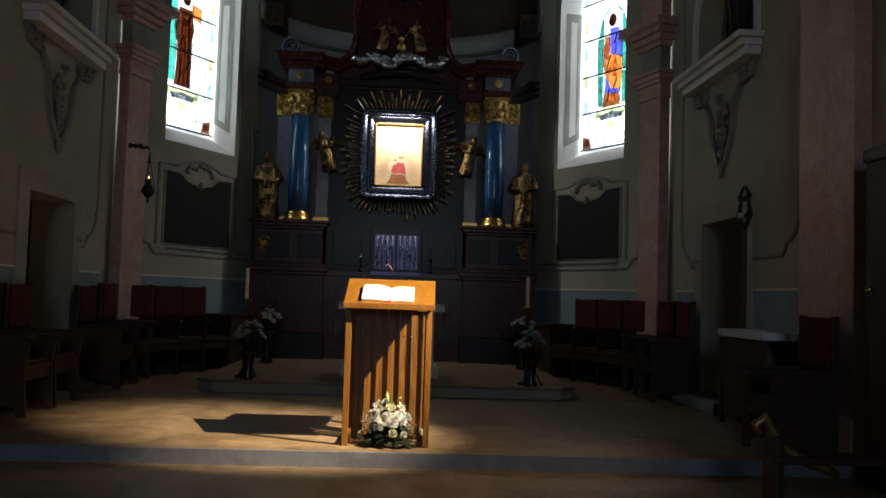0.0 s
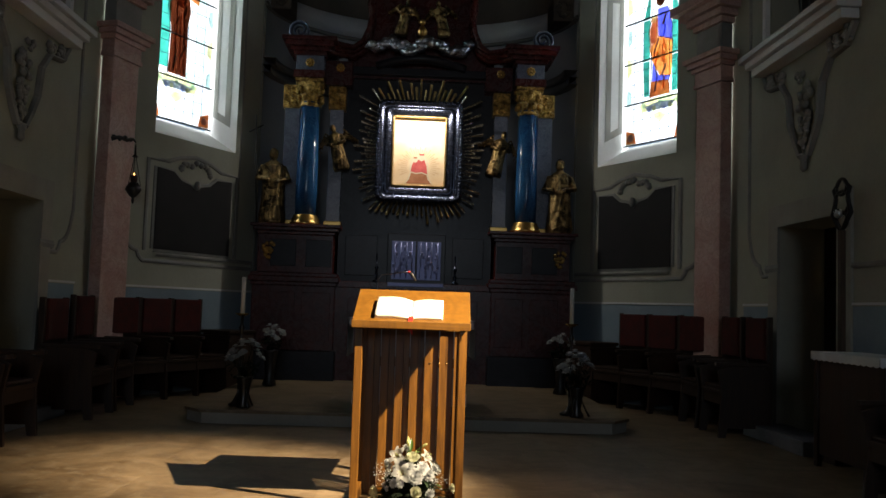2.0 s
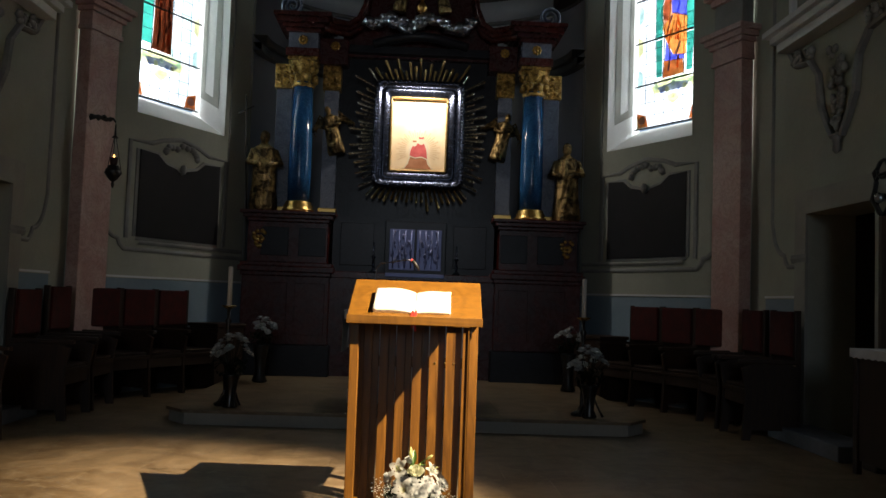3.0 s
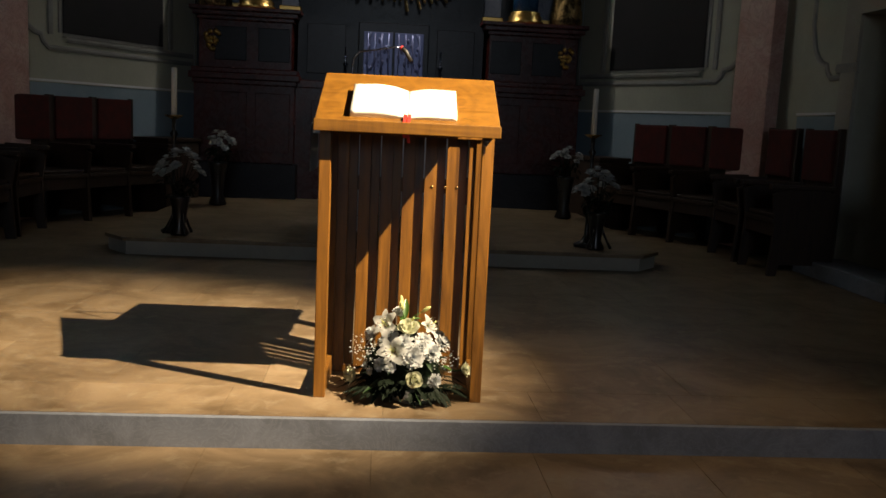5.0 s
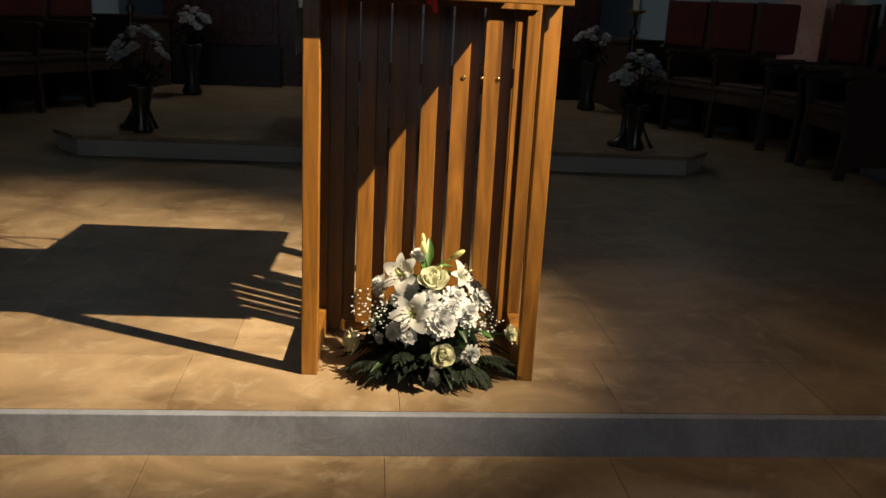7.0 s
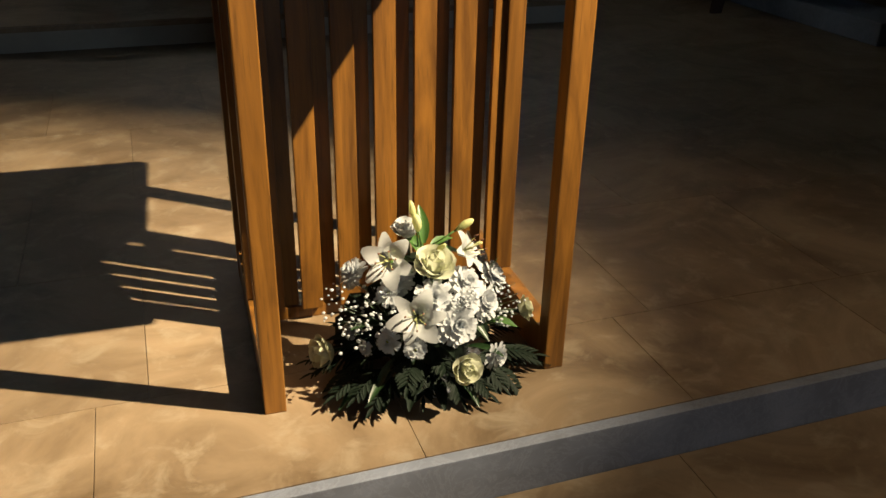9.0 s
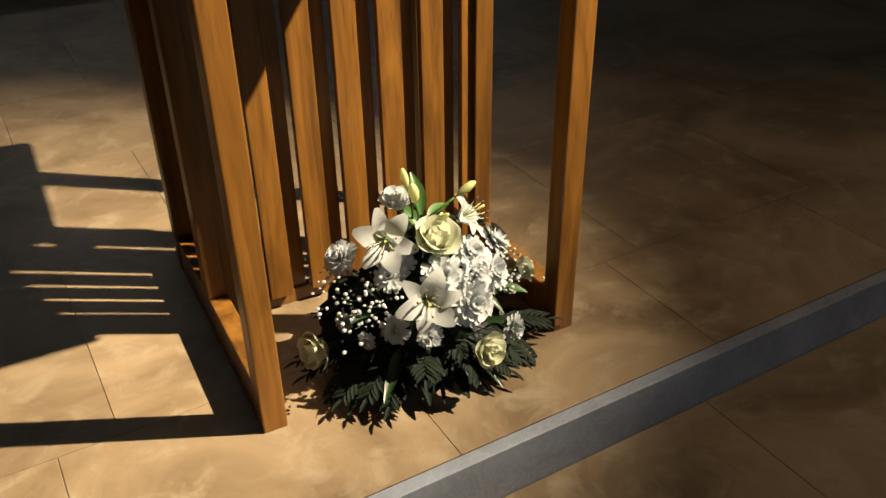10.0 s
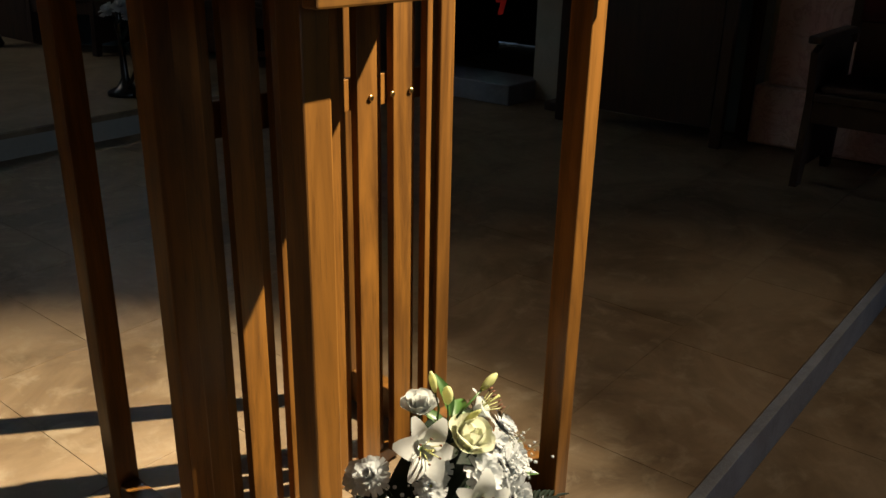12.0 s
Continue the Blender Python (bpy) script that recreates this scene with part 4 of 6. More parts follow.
# pen lying right of the book
pen = thing("pen", AMBO @ Matrix.Translation((0.235, 0.02, 0)) @ desk_m, "dark green thin pen lying on the desk", "pen")
bm = bmesh.new()
tube(bm, [(-0.035, 0.055, 0.017), (0.02, 0.03, 0.017), (0.03, 0.025, 0.017)], [0.004, 0.004, 0.001])
part("barrel", bm, M_LEAF, pen)

# ---- flowers ----


def petal(length, width, curl, cup=0.3, n=6, tip=0.5, end=0.3, across=5, ruffle=0.0):
    """One petal along +y, curling by the angle curl over its length."""
    bm = bmesh.new()
    rows = []
    yy, zz, a = 0.0, 0.0, 0.0
    sides = [2 * k / (across - 1) - 1 for k in range(across)]
    for i in range(n + 1):
        q = i / n
        w = width * (math.sin(math.pi * min(q * (1 - 0.06) + 0.06, 1)) ** tip) if q < 0.98 else w * end
        rows.append([bm.verts.new((s * w / 2, yy, zz + cup * w * s * s * 0.5 + ruffle * abs(s) * math.sin(q * 11 + s))) for s in sides])
        a = curl * q
        yy += length / n * math.cos(a)
        zz += length / n * math.sin(a)
    for p, r in zip(rows, rows[1:]):
        for k in range(across - 1):
            bm.faces.new((p[k], p[k + 1], r[k + 1], r[k])).smooth = True
    return bm


def turned(bm, m):
    bmesh.ops.transform(bm, matrix=m, verts=bm.verts)
    return bm


def rose_mesh(seed, r=0.034):
    """A half-open rose: a tight bud within rings of broad, wrapped petals that turn back at the rim."""
    rnd = random.Random(seed)
    bm = bmesh.new()
    blob(bm, (0, 0, r * 0.55), r * 0.42, 2, 0.2, (0.9, 0.9, 1.3))
    for ring, (n, tilt, size, off, curl) in enumerate(((3, 92, 1.1, 0.30, 0.4), (3, 84, 1.2, 0.48, 0.1), (4, 70, 1.15, 0.56, -0.3), (4, 56, 1.05, 0.55, -0.6))):
        for k in range(n):
            p = petal(r * 1.15 * size, r * (1.15 + 0.32 * ring), curl, 0.62 - 0.08 * ring, 8, 0.34, 0.8, 7, r * 0.015)
            join(bm, p, R_(360 * k / n + 37 * ring + rnd.uniform(-6, 6), "Z") @ Matrix.Translation((0, r * off, -0.05 * r * ring)) @ R_(tilt + rnd.uniform(-4, 4), "X"))
    return bm


def lily_mesh(seed, L=0.085):
    """Six long petals: a trumpet whose tips roll back, three broad ones over three narrow."""
    rnd = random.Random(seed)
    bm = bmesh.new()
    for k in range(6):
        broad = k % 2
        p = petal(L * rnd.uniform(0.94, 1.04), L * (0.60 if broad else 0.46), -1.75, 0.30, 10, 0.5, 0.45, 7, L * 0.016)
        join(bm, p, R_(60 * k + rnd.uniform(-5, 5), "Z") @ Matrix.Translation((0, 0.005, 0.002 * broad)) @ R_(76 + rnd.uniform(-9, 6), "X"))
    return bm


def mum_mesh(seed, r=0.03, rings=4):
    """A flat, many-petalled head: long outer petals, shorter and steeper towards the eye."""
    rnd = random.Random(seed)
    bm = bmesh.new()
    for ring in range(rings):
        q = ring / max(rings - 1, 1)
        n = round(19 - 8 * q)
        for k in range(n):
            L = r * (1.08 - 0.5 * q) * rnd.uniform(0.88, 1.08)
            p = petal(L, r * (0.37 - 0.05 * q), -0.35 + 0.8 * q, 0.25, 4, 0.32, 0.8, 3)
            join(bm, p, R_(360 * (k + 0.5 * ring) / n + rnd.uniform(-7, 7), "Z") @ Matrix.Translation((0, r * 0.07, r * 0.10 * ring)) @ R_(12 + 46 * q + rnd.uniform(-9, 9), "X"))
    return bm


def leaf_mesh(L=0.09, w=0.028, curl=-0.6):
    return petal(L, w, curl, 0.5, 6, 0.8)


def fern_mesh(seed, L=0.16, n=11):
    rnd = random.Random(seed)
    bm = bmesh.new()
    tube(bm, [(0, L * q, 0.03 * math.sin(q * 2.4)) for q in (0, 0.25, 0.5, 0.75, 1)], 0.0012, 4)
    for k in range(n):
        q = 0.15 + 0.85 * k / n
        for s in (-1, 1):
            p = petal(0.055 * (1.15 - 0.7 * q), 0.010, -0.4, 0.3, 3, 0.8)
            join(bm, p, Matrix.Translation((0, L * q, 0.03 * math.sin(q * 2.4))) @ R_(-s * (52 - 14 * q + rnd.uniform(-6, 6)), "Z"))
    join(bm, petal(0.035, 0.009, -0.3, 0.3, 3, 0.8), Matrix.Translation((0, L, 0.02)))
    return bm


def toward(at, center, spin=0.0, up=0.0):
    """A pose at at whose z axis points away from center."""
    d = (Vector(at) - Vector(center) + Vector((0, 0, up))).normalized()
    return Matrix.Translation(at) @ d.to_track_quat("Z", "Y").to_matrix().to_4x4() @ R_(spin, "Z")


FLOWERS = Vector((0.03, 0.06, 0))
fl = thing("flower_arrangement", AMBO @ Matrix.Translation(FLOWERS), "low bouquet of white lilies, roses and chrysanthemums on the floor", "flower arrangement")
bm = bmesh.new()
lathe(bm, [(0.078, 0.0), (0.09, 0.01), (0.10, 0.036), (0.092, 0.038)], 28, (0.035, -0.03, 0), wave=0.03, waves=14)
part("dish", bm, M_FOIL, fl, "silver foil dish")
# near-black lumps added to fill in the shade among and behind the leaves
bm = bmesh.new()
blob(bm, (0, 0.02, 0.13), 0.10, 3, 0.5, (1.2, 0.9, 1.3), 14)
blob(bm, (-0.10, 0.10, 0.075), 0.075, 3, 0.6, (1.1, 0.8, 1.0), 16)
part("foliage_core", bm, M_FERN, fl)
C0 = Vector((0.0, 0.05, 0.07))


def bloom_at(x, y, z):
    return Vector((x, y, z)) - FLOWERS


# place on the lectern's plan, radius
ROSES = ((0.033, 0.03, 0.278, 0.040), (0.062, -0.105, 0.118, 0.030), (-0.18, 0.095, 0.070, 0.038), (0.262, 0.10, 0.105, 0.028), (0.0, 0.115, 0.323, 0.030))
rnd = random.Random(11)
for i, (x, y, z, r) in enumerate(ROSES):
    ob = part("rose", rose_mesh(i, r * 0.80), M_ROSE if i < 4 else M_LILY, fl, "cream white rose" if i < 4 else "white half-open bloom")
    ob.matrix_basis = toward(bloom_at(x, y, z), C0 + Vector((0, 0.04, 0)), 40 * i, 0.02)
    bm = bmesh.new()
    tube(bm, [(0, 0, -0.06), (0, 0, -0.012), (0, 0, 0.0)], [0.003, 0.004, 0.012])
    stem = part("stem", bm, M_LEAF, ob)
# place, length of petal, the way it faces
LILIES = ((-0.052, 0.06, 0.291, 0.074, (-0.4, -0.8, 0.42)), (-0.02, -0.035, 0.207, 0.075, (-0.3, -0.85, 0.35)), (0.11, 0.07, 0.288, 0.056, (0.6, -0.45, 0.45)))
for i, (x, y, z, L, face) in enumerate(LILIES):
    ob = part("lily", lily_mesh(i + 4, L), M_LILY, fl, "open white lily")
    d = Vector(face).normalized()
    ob.matrix_basis = Matrix.Translation(bloom_at(x, y, z) - d * 0.012) @ d.to_track_quat("Z", "Y").to_matrix().to_4x4() @ R_(17 + 25 * i, "Z")
    bm = bmesh.new()
    for k in range(6):
        a = k * 1.047
        e = (0.02 * math.cos(a), 0.02 * math.sin(a), 0.052)
        tube(bm, [(0, 0, 0.005), (e[0] * 0.5, e[1] * 0.5, 0.03), e], 0.0009, 4)
    tube(bm, [(0, 0, 0.005), (0.001, 0, 0.04), (0.003, 0.002, 0.062)], [0.0014, 0.0014, 0.0028], 5)
    part("filaments", bm, M_BUD, ob)
    bm = bmesh.new()
    for k in range(6):
        a = k * 1.047
        blob(bm, (0.021 * math.cos(a), 0.021 * math.sin(a), 0.053), 0.005, 1, 0, (0.45, 0.45, 1.4))
    part("anthers", bm, M_ANTHER, ob, "dark brown anthers")
MUMS = ((0.168, 0.06, 0.224, 0.034), (0.095, 0.02, 0.237, 0.034), (0.128, 0.0, 0.200, 0.036), (0.055, -0.055, 0.190, 0.040), (0.02, -0.02, 0.237, 0.034), (-0.036, 0.05, 0.242, 0.030), (-0.058, 0.035, 0.227, 0.026),
        (-0.113, 0.12, 0.237, 0.032), (-0.105, 0.16, 0.209, 0.030), (-0.03, -0.065, 0.152, 0.020), (-0.072, -0.01, 0.145, 0.024), (-0.112, 0.03, 0.108, 0.016), (0.143, -0.06, 0.104, 0.026), (-0.131, 0.09, 0.118, 0.019), (0.155, 0.11, 0.241, 0.028), (0.085, -0.02, 0.221, 0.03))
for i, (x, y, z, r) in enumerate(MUMS):
    ob = part("chrysanthemum", mum_mesh(i, r * 1.06, 4 if r > 0.025 else 3), M_PETAL, fl, "white chrysanthemum head")
    ob.matrix_basis = toward(bloom_at(x, y, z), C0 + Vector((0, 0.03, 0.02)), 50 * i, 0.0)
    bm = bmesh.new()
    blob(bm, (0, 0, r * 0.3), r * 0.2, 1, 0.2, (1, 1, 0.6))
    part("eye", bm, M_CENTER if i in (6, 9, 10) else M_LILY, ob)
bm = bmesh.new()
for (cx_, cy_, cz_, n_, sp_) in ((-0.118, 0.01, 0.185, 70, 0.05), (0.19, 0.03, 0.165, 75, 0.045), (0.07, -0.05, 0.235, 30, 0.025), (-0.14, 0.06, 0.20, 40, 0.05)):
    for k in range(n_):
        p = bloom_at(*(c + sp_ * max(-1.1, min(1.1, rnd.gauss(0, w))) for c, w in ((cx_, 0.6), (cy_, 0.45), (cz_, 0.6))))
        blob(bm, p, rnd.uniform(0.0022, 0.005), 1, 0.3, (1, 1, 0.8))
tagged(part("babys_breath", bm, M_PETAL, fl, "tiny white filler blossoms"), kind="stuff")
bm = bmesh.new()
for k in range(60):
    sd = -1 if k % 2 else 1
    p = bloom_at(rnd.gauss(0.03 + sd * 0.15, 0.03), rnd.gauss(0.02, 0.025), rnd.gauss(0.18, 0.035))
    tube(bm, [C0 + Vector((sd * 0.06, 0, 0.03)), p], 0.0006, 3)
tagged(part("filler_stems", bm, M_LEAF, fl), kind="stuff")
for tip, base, r in (((-0.001, 0.05, 0.395), (0.015, 0.06, 0.323), 0.010), ((0.118, 0.035, 0.377), (0.035, 0.055, 0.318), 0.0085), ((0.0, 0.09, 0.408), (0.012, 0.08, 0.333), 0.007), ((0.055, 0.02, 0.335), (0.04, 0.05, 0.303), 0.006)):
    tip, base = bloom_at(*tip), bloom_at(*base)
    d = (tip - base).normalized()
    bm = bmesh.new()
    tube(bm, [C0 + Vector((0, 0, 0.12)), base, tip - d * 0.038], [0.003, 0.0022, 0.002], 6)
    ob = part("bud_stem", bm, M_LILYLEAF, fl)
    c = tip - d * 0.042
    bm = bmesh.new()
    tube(bm, [c, c + d * 0.010, c + d * 0.024, c + d * 0.036, c + d * 0.042], [0.003, r * 0.8, r, r * 0.7, 0.002], 10)
    part("bud", bm, M_BUD, ob, "closed yellow-green lily bud")
# broad green lily leaves behind the uppermost rose
for x, y, z, a, tl, L in ((0.02, 0.065, 0.288, 20, 40, 0.075), (0.035, 0.06, 0.308, -60, 15, 0.07), (0.03, 0.07, 0.298, -95, 5, 0.08), (0.005, 0.075, 0.273, 95, 20, 0.06), (0.01, 0.06, 0.263, 150, 35, 0.06), (0.02, 0.06, 0.323, 0, 75, 0.08), (0.16, 0.02, 0.135, -120, 10, 0.06)):
    ob = part("leaf", leaf_mesh(L, 0.028), M_LILYLEAF, fl, "bright green lily leaf")
    ob.matrix_basis = Matrix.Translation(bloom_at(x, y, z)) @ R_(a, "Z") @ R_(tl, "X")
for i in range(44):
    a = rnd.uniform(0, 360)
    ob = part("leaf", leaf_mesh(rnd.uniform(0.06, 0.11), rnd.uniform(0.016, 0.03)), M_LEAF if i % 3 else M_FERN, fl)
    q = rnd.uniform(0.03, 0.2)
    rr = 0.13 - 0.3 * q
    ob.matrix_basis = Matrix.Translation((-1.25 * max(rr, 0.06) * math.sin(radians(a)), 0.02 + max(rr, 0.06) * math.cos(radians(a)), q)) @ R_(a, "Z") @ R_(rnd.uniform(-25, 35), "X")
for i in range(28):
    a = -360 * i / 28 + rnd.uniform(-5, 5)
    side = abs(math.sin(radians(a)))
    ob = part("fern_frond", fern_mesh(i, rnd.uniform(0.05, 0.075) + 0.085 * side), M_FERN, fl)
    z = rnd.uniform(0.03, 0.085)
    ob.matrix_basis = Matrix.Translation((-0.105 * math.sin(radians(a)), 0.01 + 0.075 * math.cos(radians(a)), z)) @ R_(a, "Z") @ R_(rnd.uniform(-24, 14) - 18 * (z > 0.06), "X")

# ---- the high altar against the apse wall ----
RY0 = 13.2
BEFORE = names()
ret = thing("altarpiece", (0, RY0, DAIS), "tall baroque altarpiece of dark red and black marble with blue columns", "altarpiece")
Z = -DAIS


def rp(name, bm, mat, label="", parent=None):
    return part(name, bm, mat, parent or ret, label)


# stepped base
for sx in (-1, 1):
    a, b = sorted((sx * 1.22, sx * 2.5))
    rp("plinth", B(a - 0.04, b + 0.04, -0.34, 0.75, -0.10, 0.36, bev=0.015), M_BLKM)
    rp("pedestal", B(a, b, -0.28, 0.75, 0.36, 1.36, bev=0.01), M_REDM)
    bm = bmesh.new()
    for e, z0, z1 in ((0.02, 1.36, 1.42), (0.06, 1.42, 1.50), (0.03, 1.50, 1.56)):
        box(bm, a - e, b + e, -0.28 - e, 0.75, z0, z1, 0.01)
    rp("moulding", bm, M_REDM)
    rp("upper_pedestal", B(a + 0.05, b - 0.05, -0.22, 0.75, 1.56, 2.16, bev=0.01), M_REDM)
    bm = bmesh.new()
    for e, z0, z1 in ((0.0, 2.16, 2.21), (0.05, 2.21, 2.27), (0.09, 2.27, 2.32)):
        box(bm, a - e + 0.03, b + e - 0.03, -0.24 - e, 0.75, z0, z1, 0.01)
    rp("moulding", bm, M_REDM)
    for xx in (1.5, 2.05):
        rp("inset_panel", B(sx * xx - 0.2, sx * xx + 0.2, -0.232, -0.2, 1.66, 2.08, bev=0.008), M_BLKM)
        rp("inset_panel", B(sx * xx - 0.22, sx * xx + 0.22, -0.292, -0.26, 0.5, 1.26, bev=0.008), M_REDM)
    bm = bmesh.new()
    rnd = random.Random(7)
    for k in range(14):
        a_ = k * 0.9
        blob(bm, (sx * 2.28 + 0.09 * math.cos(a_) * (1 - k / 20), -0.27, 1.98 - 0.012 * k + 0.05 * math.sin(a_)), 0.035, 1, 0.5)
    tagged(rp("gilt_ornament", bm, M_GOLD, "gilded leaf ornament"), kind="stuff")
rp("middle_base", B(-1.22, 1.22, -0.12, 0.75, -0.10, 1.36), M_REDM)
rp("middle_step", B(-1.22, 1.22, -0.16, 0.75, 1.36, 1.46, bev=0.01), M_REDM)
rp("middle_panel", B(-1.22, 1.22, 0.0, 0.75, 1.46, 2.30), M_BLKM)
rp("niche_back", B(-1.24, 1.24, 0.30, 0.75, 2.30, 5.05), M_BLKM)
for sx in (-1, 1):
    rp("side_panel", B(sx * 0.85 - 0.25, sx * 0.85 + 0.25, -0.02, 0.0, 1.56, 2.2, bev=0.008), M_BLKM)
    rp("altar_frontal_panel", B(sx * 0.8 - 0.22, sx * 0.8 + 0.22, -0.14, -0.12, 0.2, 1.2, bev=0.008), M_REDM)

# columns, pilasters, entablature
for sx in (-1, 1):
    col = rp("column", lathe(bmesh.new(), [(0.165, 2.46), (0.175, 2.9), (0.168, 3.5), (0.15, 4.3)], 28, (sx * 1.76, 0.0, 0)), M_BLUE, "polished blue marble column shaft")
    rp("base", lathe(bmesh.new(), [(0.24, 2.32), (0.24, 2.37), (0.21, 2.385), (0.225, 2.42), (0.19, 2.45), (0.2, 2.475), (0.17, 2.49)], 28, (sx * 1.76, 0, 0)), M_GOLD, "gilded column base", col)
    bm = bmesh.new()
    lathe(bm, [(0.155, 4.22), (0.17, 4.26), (0.15, 4.29), (0.16, 4.45), (0.2, 4.58), (0.23, 4.63)], 24, (sx * 1.76, 0, 0), wave=0.08, waves=8)
    for k in range(16):
        a_ = k * math.pi / 8
        zz = 4.36 if k % 2 else 4.5
        blob(bm, (sx * 1.76 + 0.185 * math.cos(a_), 0.185 * math.sin(a_), zz), 0.05, 1, 0.5, (1, 1, 1.5))
    box(bm, sx * 1.76 - 0.22, sx * 1.76 + 0.22, -0.22, 0.22, 4.61, 4.66, 0.008)
    rp("capital", bm, M_LEAFGOLD, "gilded leaf capital", col)
    for xx, w in ((2.06, 0.24), (1.34, 0.22)):
        p_ = rp("pilaster", B(sx * xx - w / 2, sx * xx + w / 2, 0.14, 0.5, 2.32, 4.24, bev=0.006), M_GREYM, "blue-grey marble pilaster")
        rp("base", B(sx * xx - w / 2 - 0.03, sx * xx + w / 2 + 0.03, 0.11, 0.5, 2.32, 2.42, bev=0.01), M_GOLD, "", p_)
        bm = B(sx * xx - w / 2 - 0.03, sx * xx + w / 2 + 0.03, 0.1, 0.5, 4.24, 4.62, bev=0.015)
        rnd = random.Random(9)
        for k in range(10):
            blob(bm, (sx * xx + rnd.uniform(-w / 2, w / 2), 0.1, rnd.uniform(4.28, 4.58)), 0.035, 1, 0.5)
        rp("capital", bm, M_LEAFGOLD, "", p_)
    # entablature block over the column
    rp("architrave", B(sx * 1.76 - 0.25, sx * 1.76 + 0.25, -0.26, 0.6, 4.66, 4.78, bev=0.01), M_REDM)
    rp("frieze", B(sx * 1.76 - 0.22, sx * 1.76 + 0.22, -0.22, 0.6, 4.78, 5.02, bev=0.01), M_GREYM, "blue-grey frieze block")
    rp("frieze_return", B(sx * 1.30 - 0.24, sx * 1.30 + 0.2, 0.02, 0.6, 4.62, 5.02, bev=0.01), M_REDM)
    for dx, y_ in ((0.0, -0.235), (-sx * 0.46, 0.005)):
        bm = bmesh.new()
        for k in range(8):
            a_ = k * math.pi / 4
            blob(bm, (sx * 1.76 + dx + 0.05 * math.cos(a_), y_, 4.9 + 0.05 * math.sin(a_)), 0.028, 1, 0.2)
        blob(bm, (sx * 1.76 + dx, y_ - 0.01, 4.9), 0.03, 1)
        rp("rosette", bm, M_GOLD, "gilded rosette")
    bm = bmesh.new()
    for e, z0, z1 in ((0.26, 5.02, 5.08), (0.31, 5.08, 5.14), (0.38, 5.14, 5.22), (0.43, 5.22, 5.28)):
        box(bm, sx * 1.76 - e, sx * 1.76 + e, -e, 0.6, z0, z1, 0.01)
    rp("cornice", bm, M_REDM)
    bm = bmesh.new()
    pts = []
    for k in range(30):
        q = k / 29
        a_ = q * 4.4 * math.pi
        r_ = 0.17 * (1 - 0.8 * q)
        pts.append((sx * (1.95 + r_ * math.cos(a_ - 1.2)), -0.1, 5.45 + r_ * math.sin(a_ - 1.2)))
    tube(bm, pts, [0.026 * (1 - 0.3 * k / 29) for k in range(30)], 8, 3.0, (0, 1, 0))
    rp("volute", bm, M_GREYM, "spiral stone volute")
    # curved cornice sweeping up to the crown
    bm = bmesh.new()
    prev = None
    path = [(1.5, 5.20, -0.2), (1.3, 5.20, 0.0), (1.1, 5.18, 0.05), (0.95, 5.28, 0.05), (0.86, 5.5, 0.08), (0.82, 5.8, 0.12), (0.86, 6.1, 0.15), (0.78, 6.5, 0.18)]
    for dz, dep, th in ((0.0, 0.0, 0.05), (0.06, -0.06, 0.05), (-0.06, 0.05, 0.06)):
        tube(bm, [(sx * x, y + dep, z + dz) for x, z, y in path], th, 8)
    rp("swept_cornice", bm, M_REDM)
    bm = bmesh.new()
    ring = [(0.0, 4.8), (1.2, 4.8), (1.2, 5.16), (0.95, 5.28), (0.84, 5.6), (0.82, 6.0), (0.78, 6.5), (0.4, 6.85), (0.0, 6.95)]
    prism(bm, [(sx * x, 0.2, z) for x, z in ring], (0, 0.3, 0))
    rp("gable", bm, M_REDM)
rp("lintel", B(-1.1, 1.1, 0.08, 0.5, 4.84, 4.96, bev=0.01), M_BLKM)
bm = bmesh.new()
tube(bm, [(-0.72 + 1.44 * k / 12, 0.1 - 0.1 * math.sin(math.pi * k / 12), 4.98 + 0.12 * math.sin(math.pi * k / 12)) for k in range(13)], 0.07, 10)
rp("arched_moulding", bm, M_BLKM)

# cloud and gilded crown group
bm = bmesh.new()
rnd = random.Random(21)
for k in range(34):
    x = -0.78 + 1.56 * k / 33
    blob(bm, (x, -0.02 + rnd.uniform(-0.06, 0.06), 5.30 + 0.07 * math.sin(x * 9) + rnd.uniform(-0.04, 0.05)), rnd.uniform(0.05, 0.11), 2, 0.6, (1.4, 0.9, 0.8))
tagged(rp("cloud", bm, M_SILVER, "silvered cloud roll"), kind="stuff")
bm = bmesh.new()
for k in range(18):
    a_ = 2 * math.pi * (k / 18)
    L = 0.20 + 0.07 * (k % 3)
    tube(bm, [(0.04 * math.cos(a_), 0.10, 6.52 + 0.04 * math.sin(a_)), (L * math.cos(a_), 0.10, 6.52 + L * math.sin(a_))], [0.022, 0.006], 5)
blob(bm, (0, 0.08, 6.52), 0.07, 2, 0.4, (1.3, 0.6, 0.8))
rp("glory_rays", bm, M_DARKSILVER, "dark silvered rays above the crown group")
bm = bmesh.new()
lathe(bm, [(0.02, 0), (0.075, 0.03), (0.085, 0.09), (0.05, 0.15), (0.02, 0.19)], 14, (0, -0.02, 5.46))
blob(bm, (0, -0.02, 5.70), 0.05, 2, 0.2)
rp("orb", bm, M_GOLD, "gilded orb")


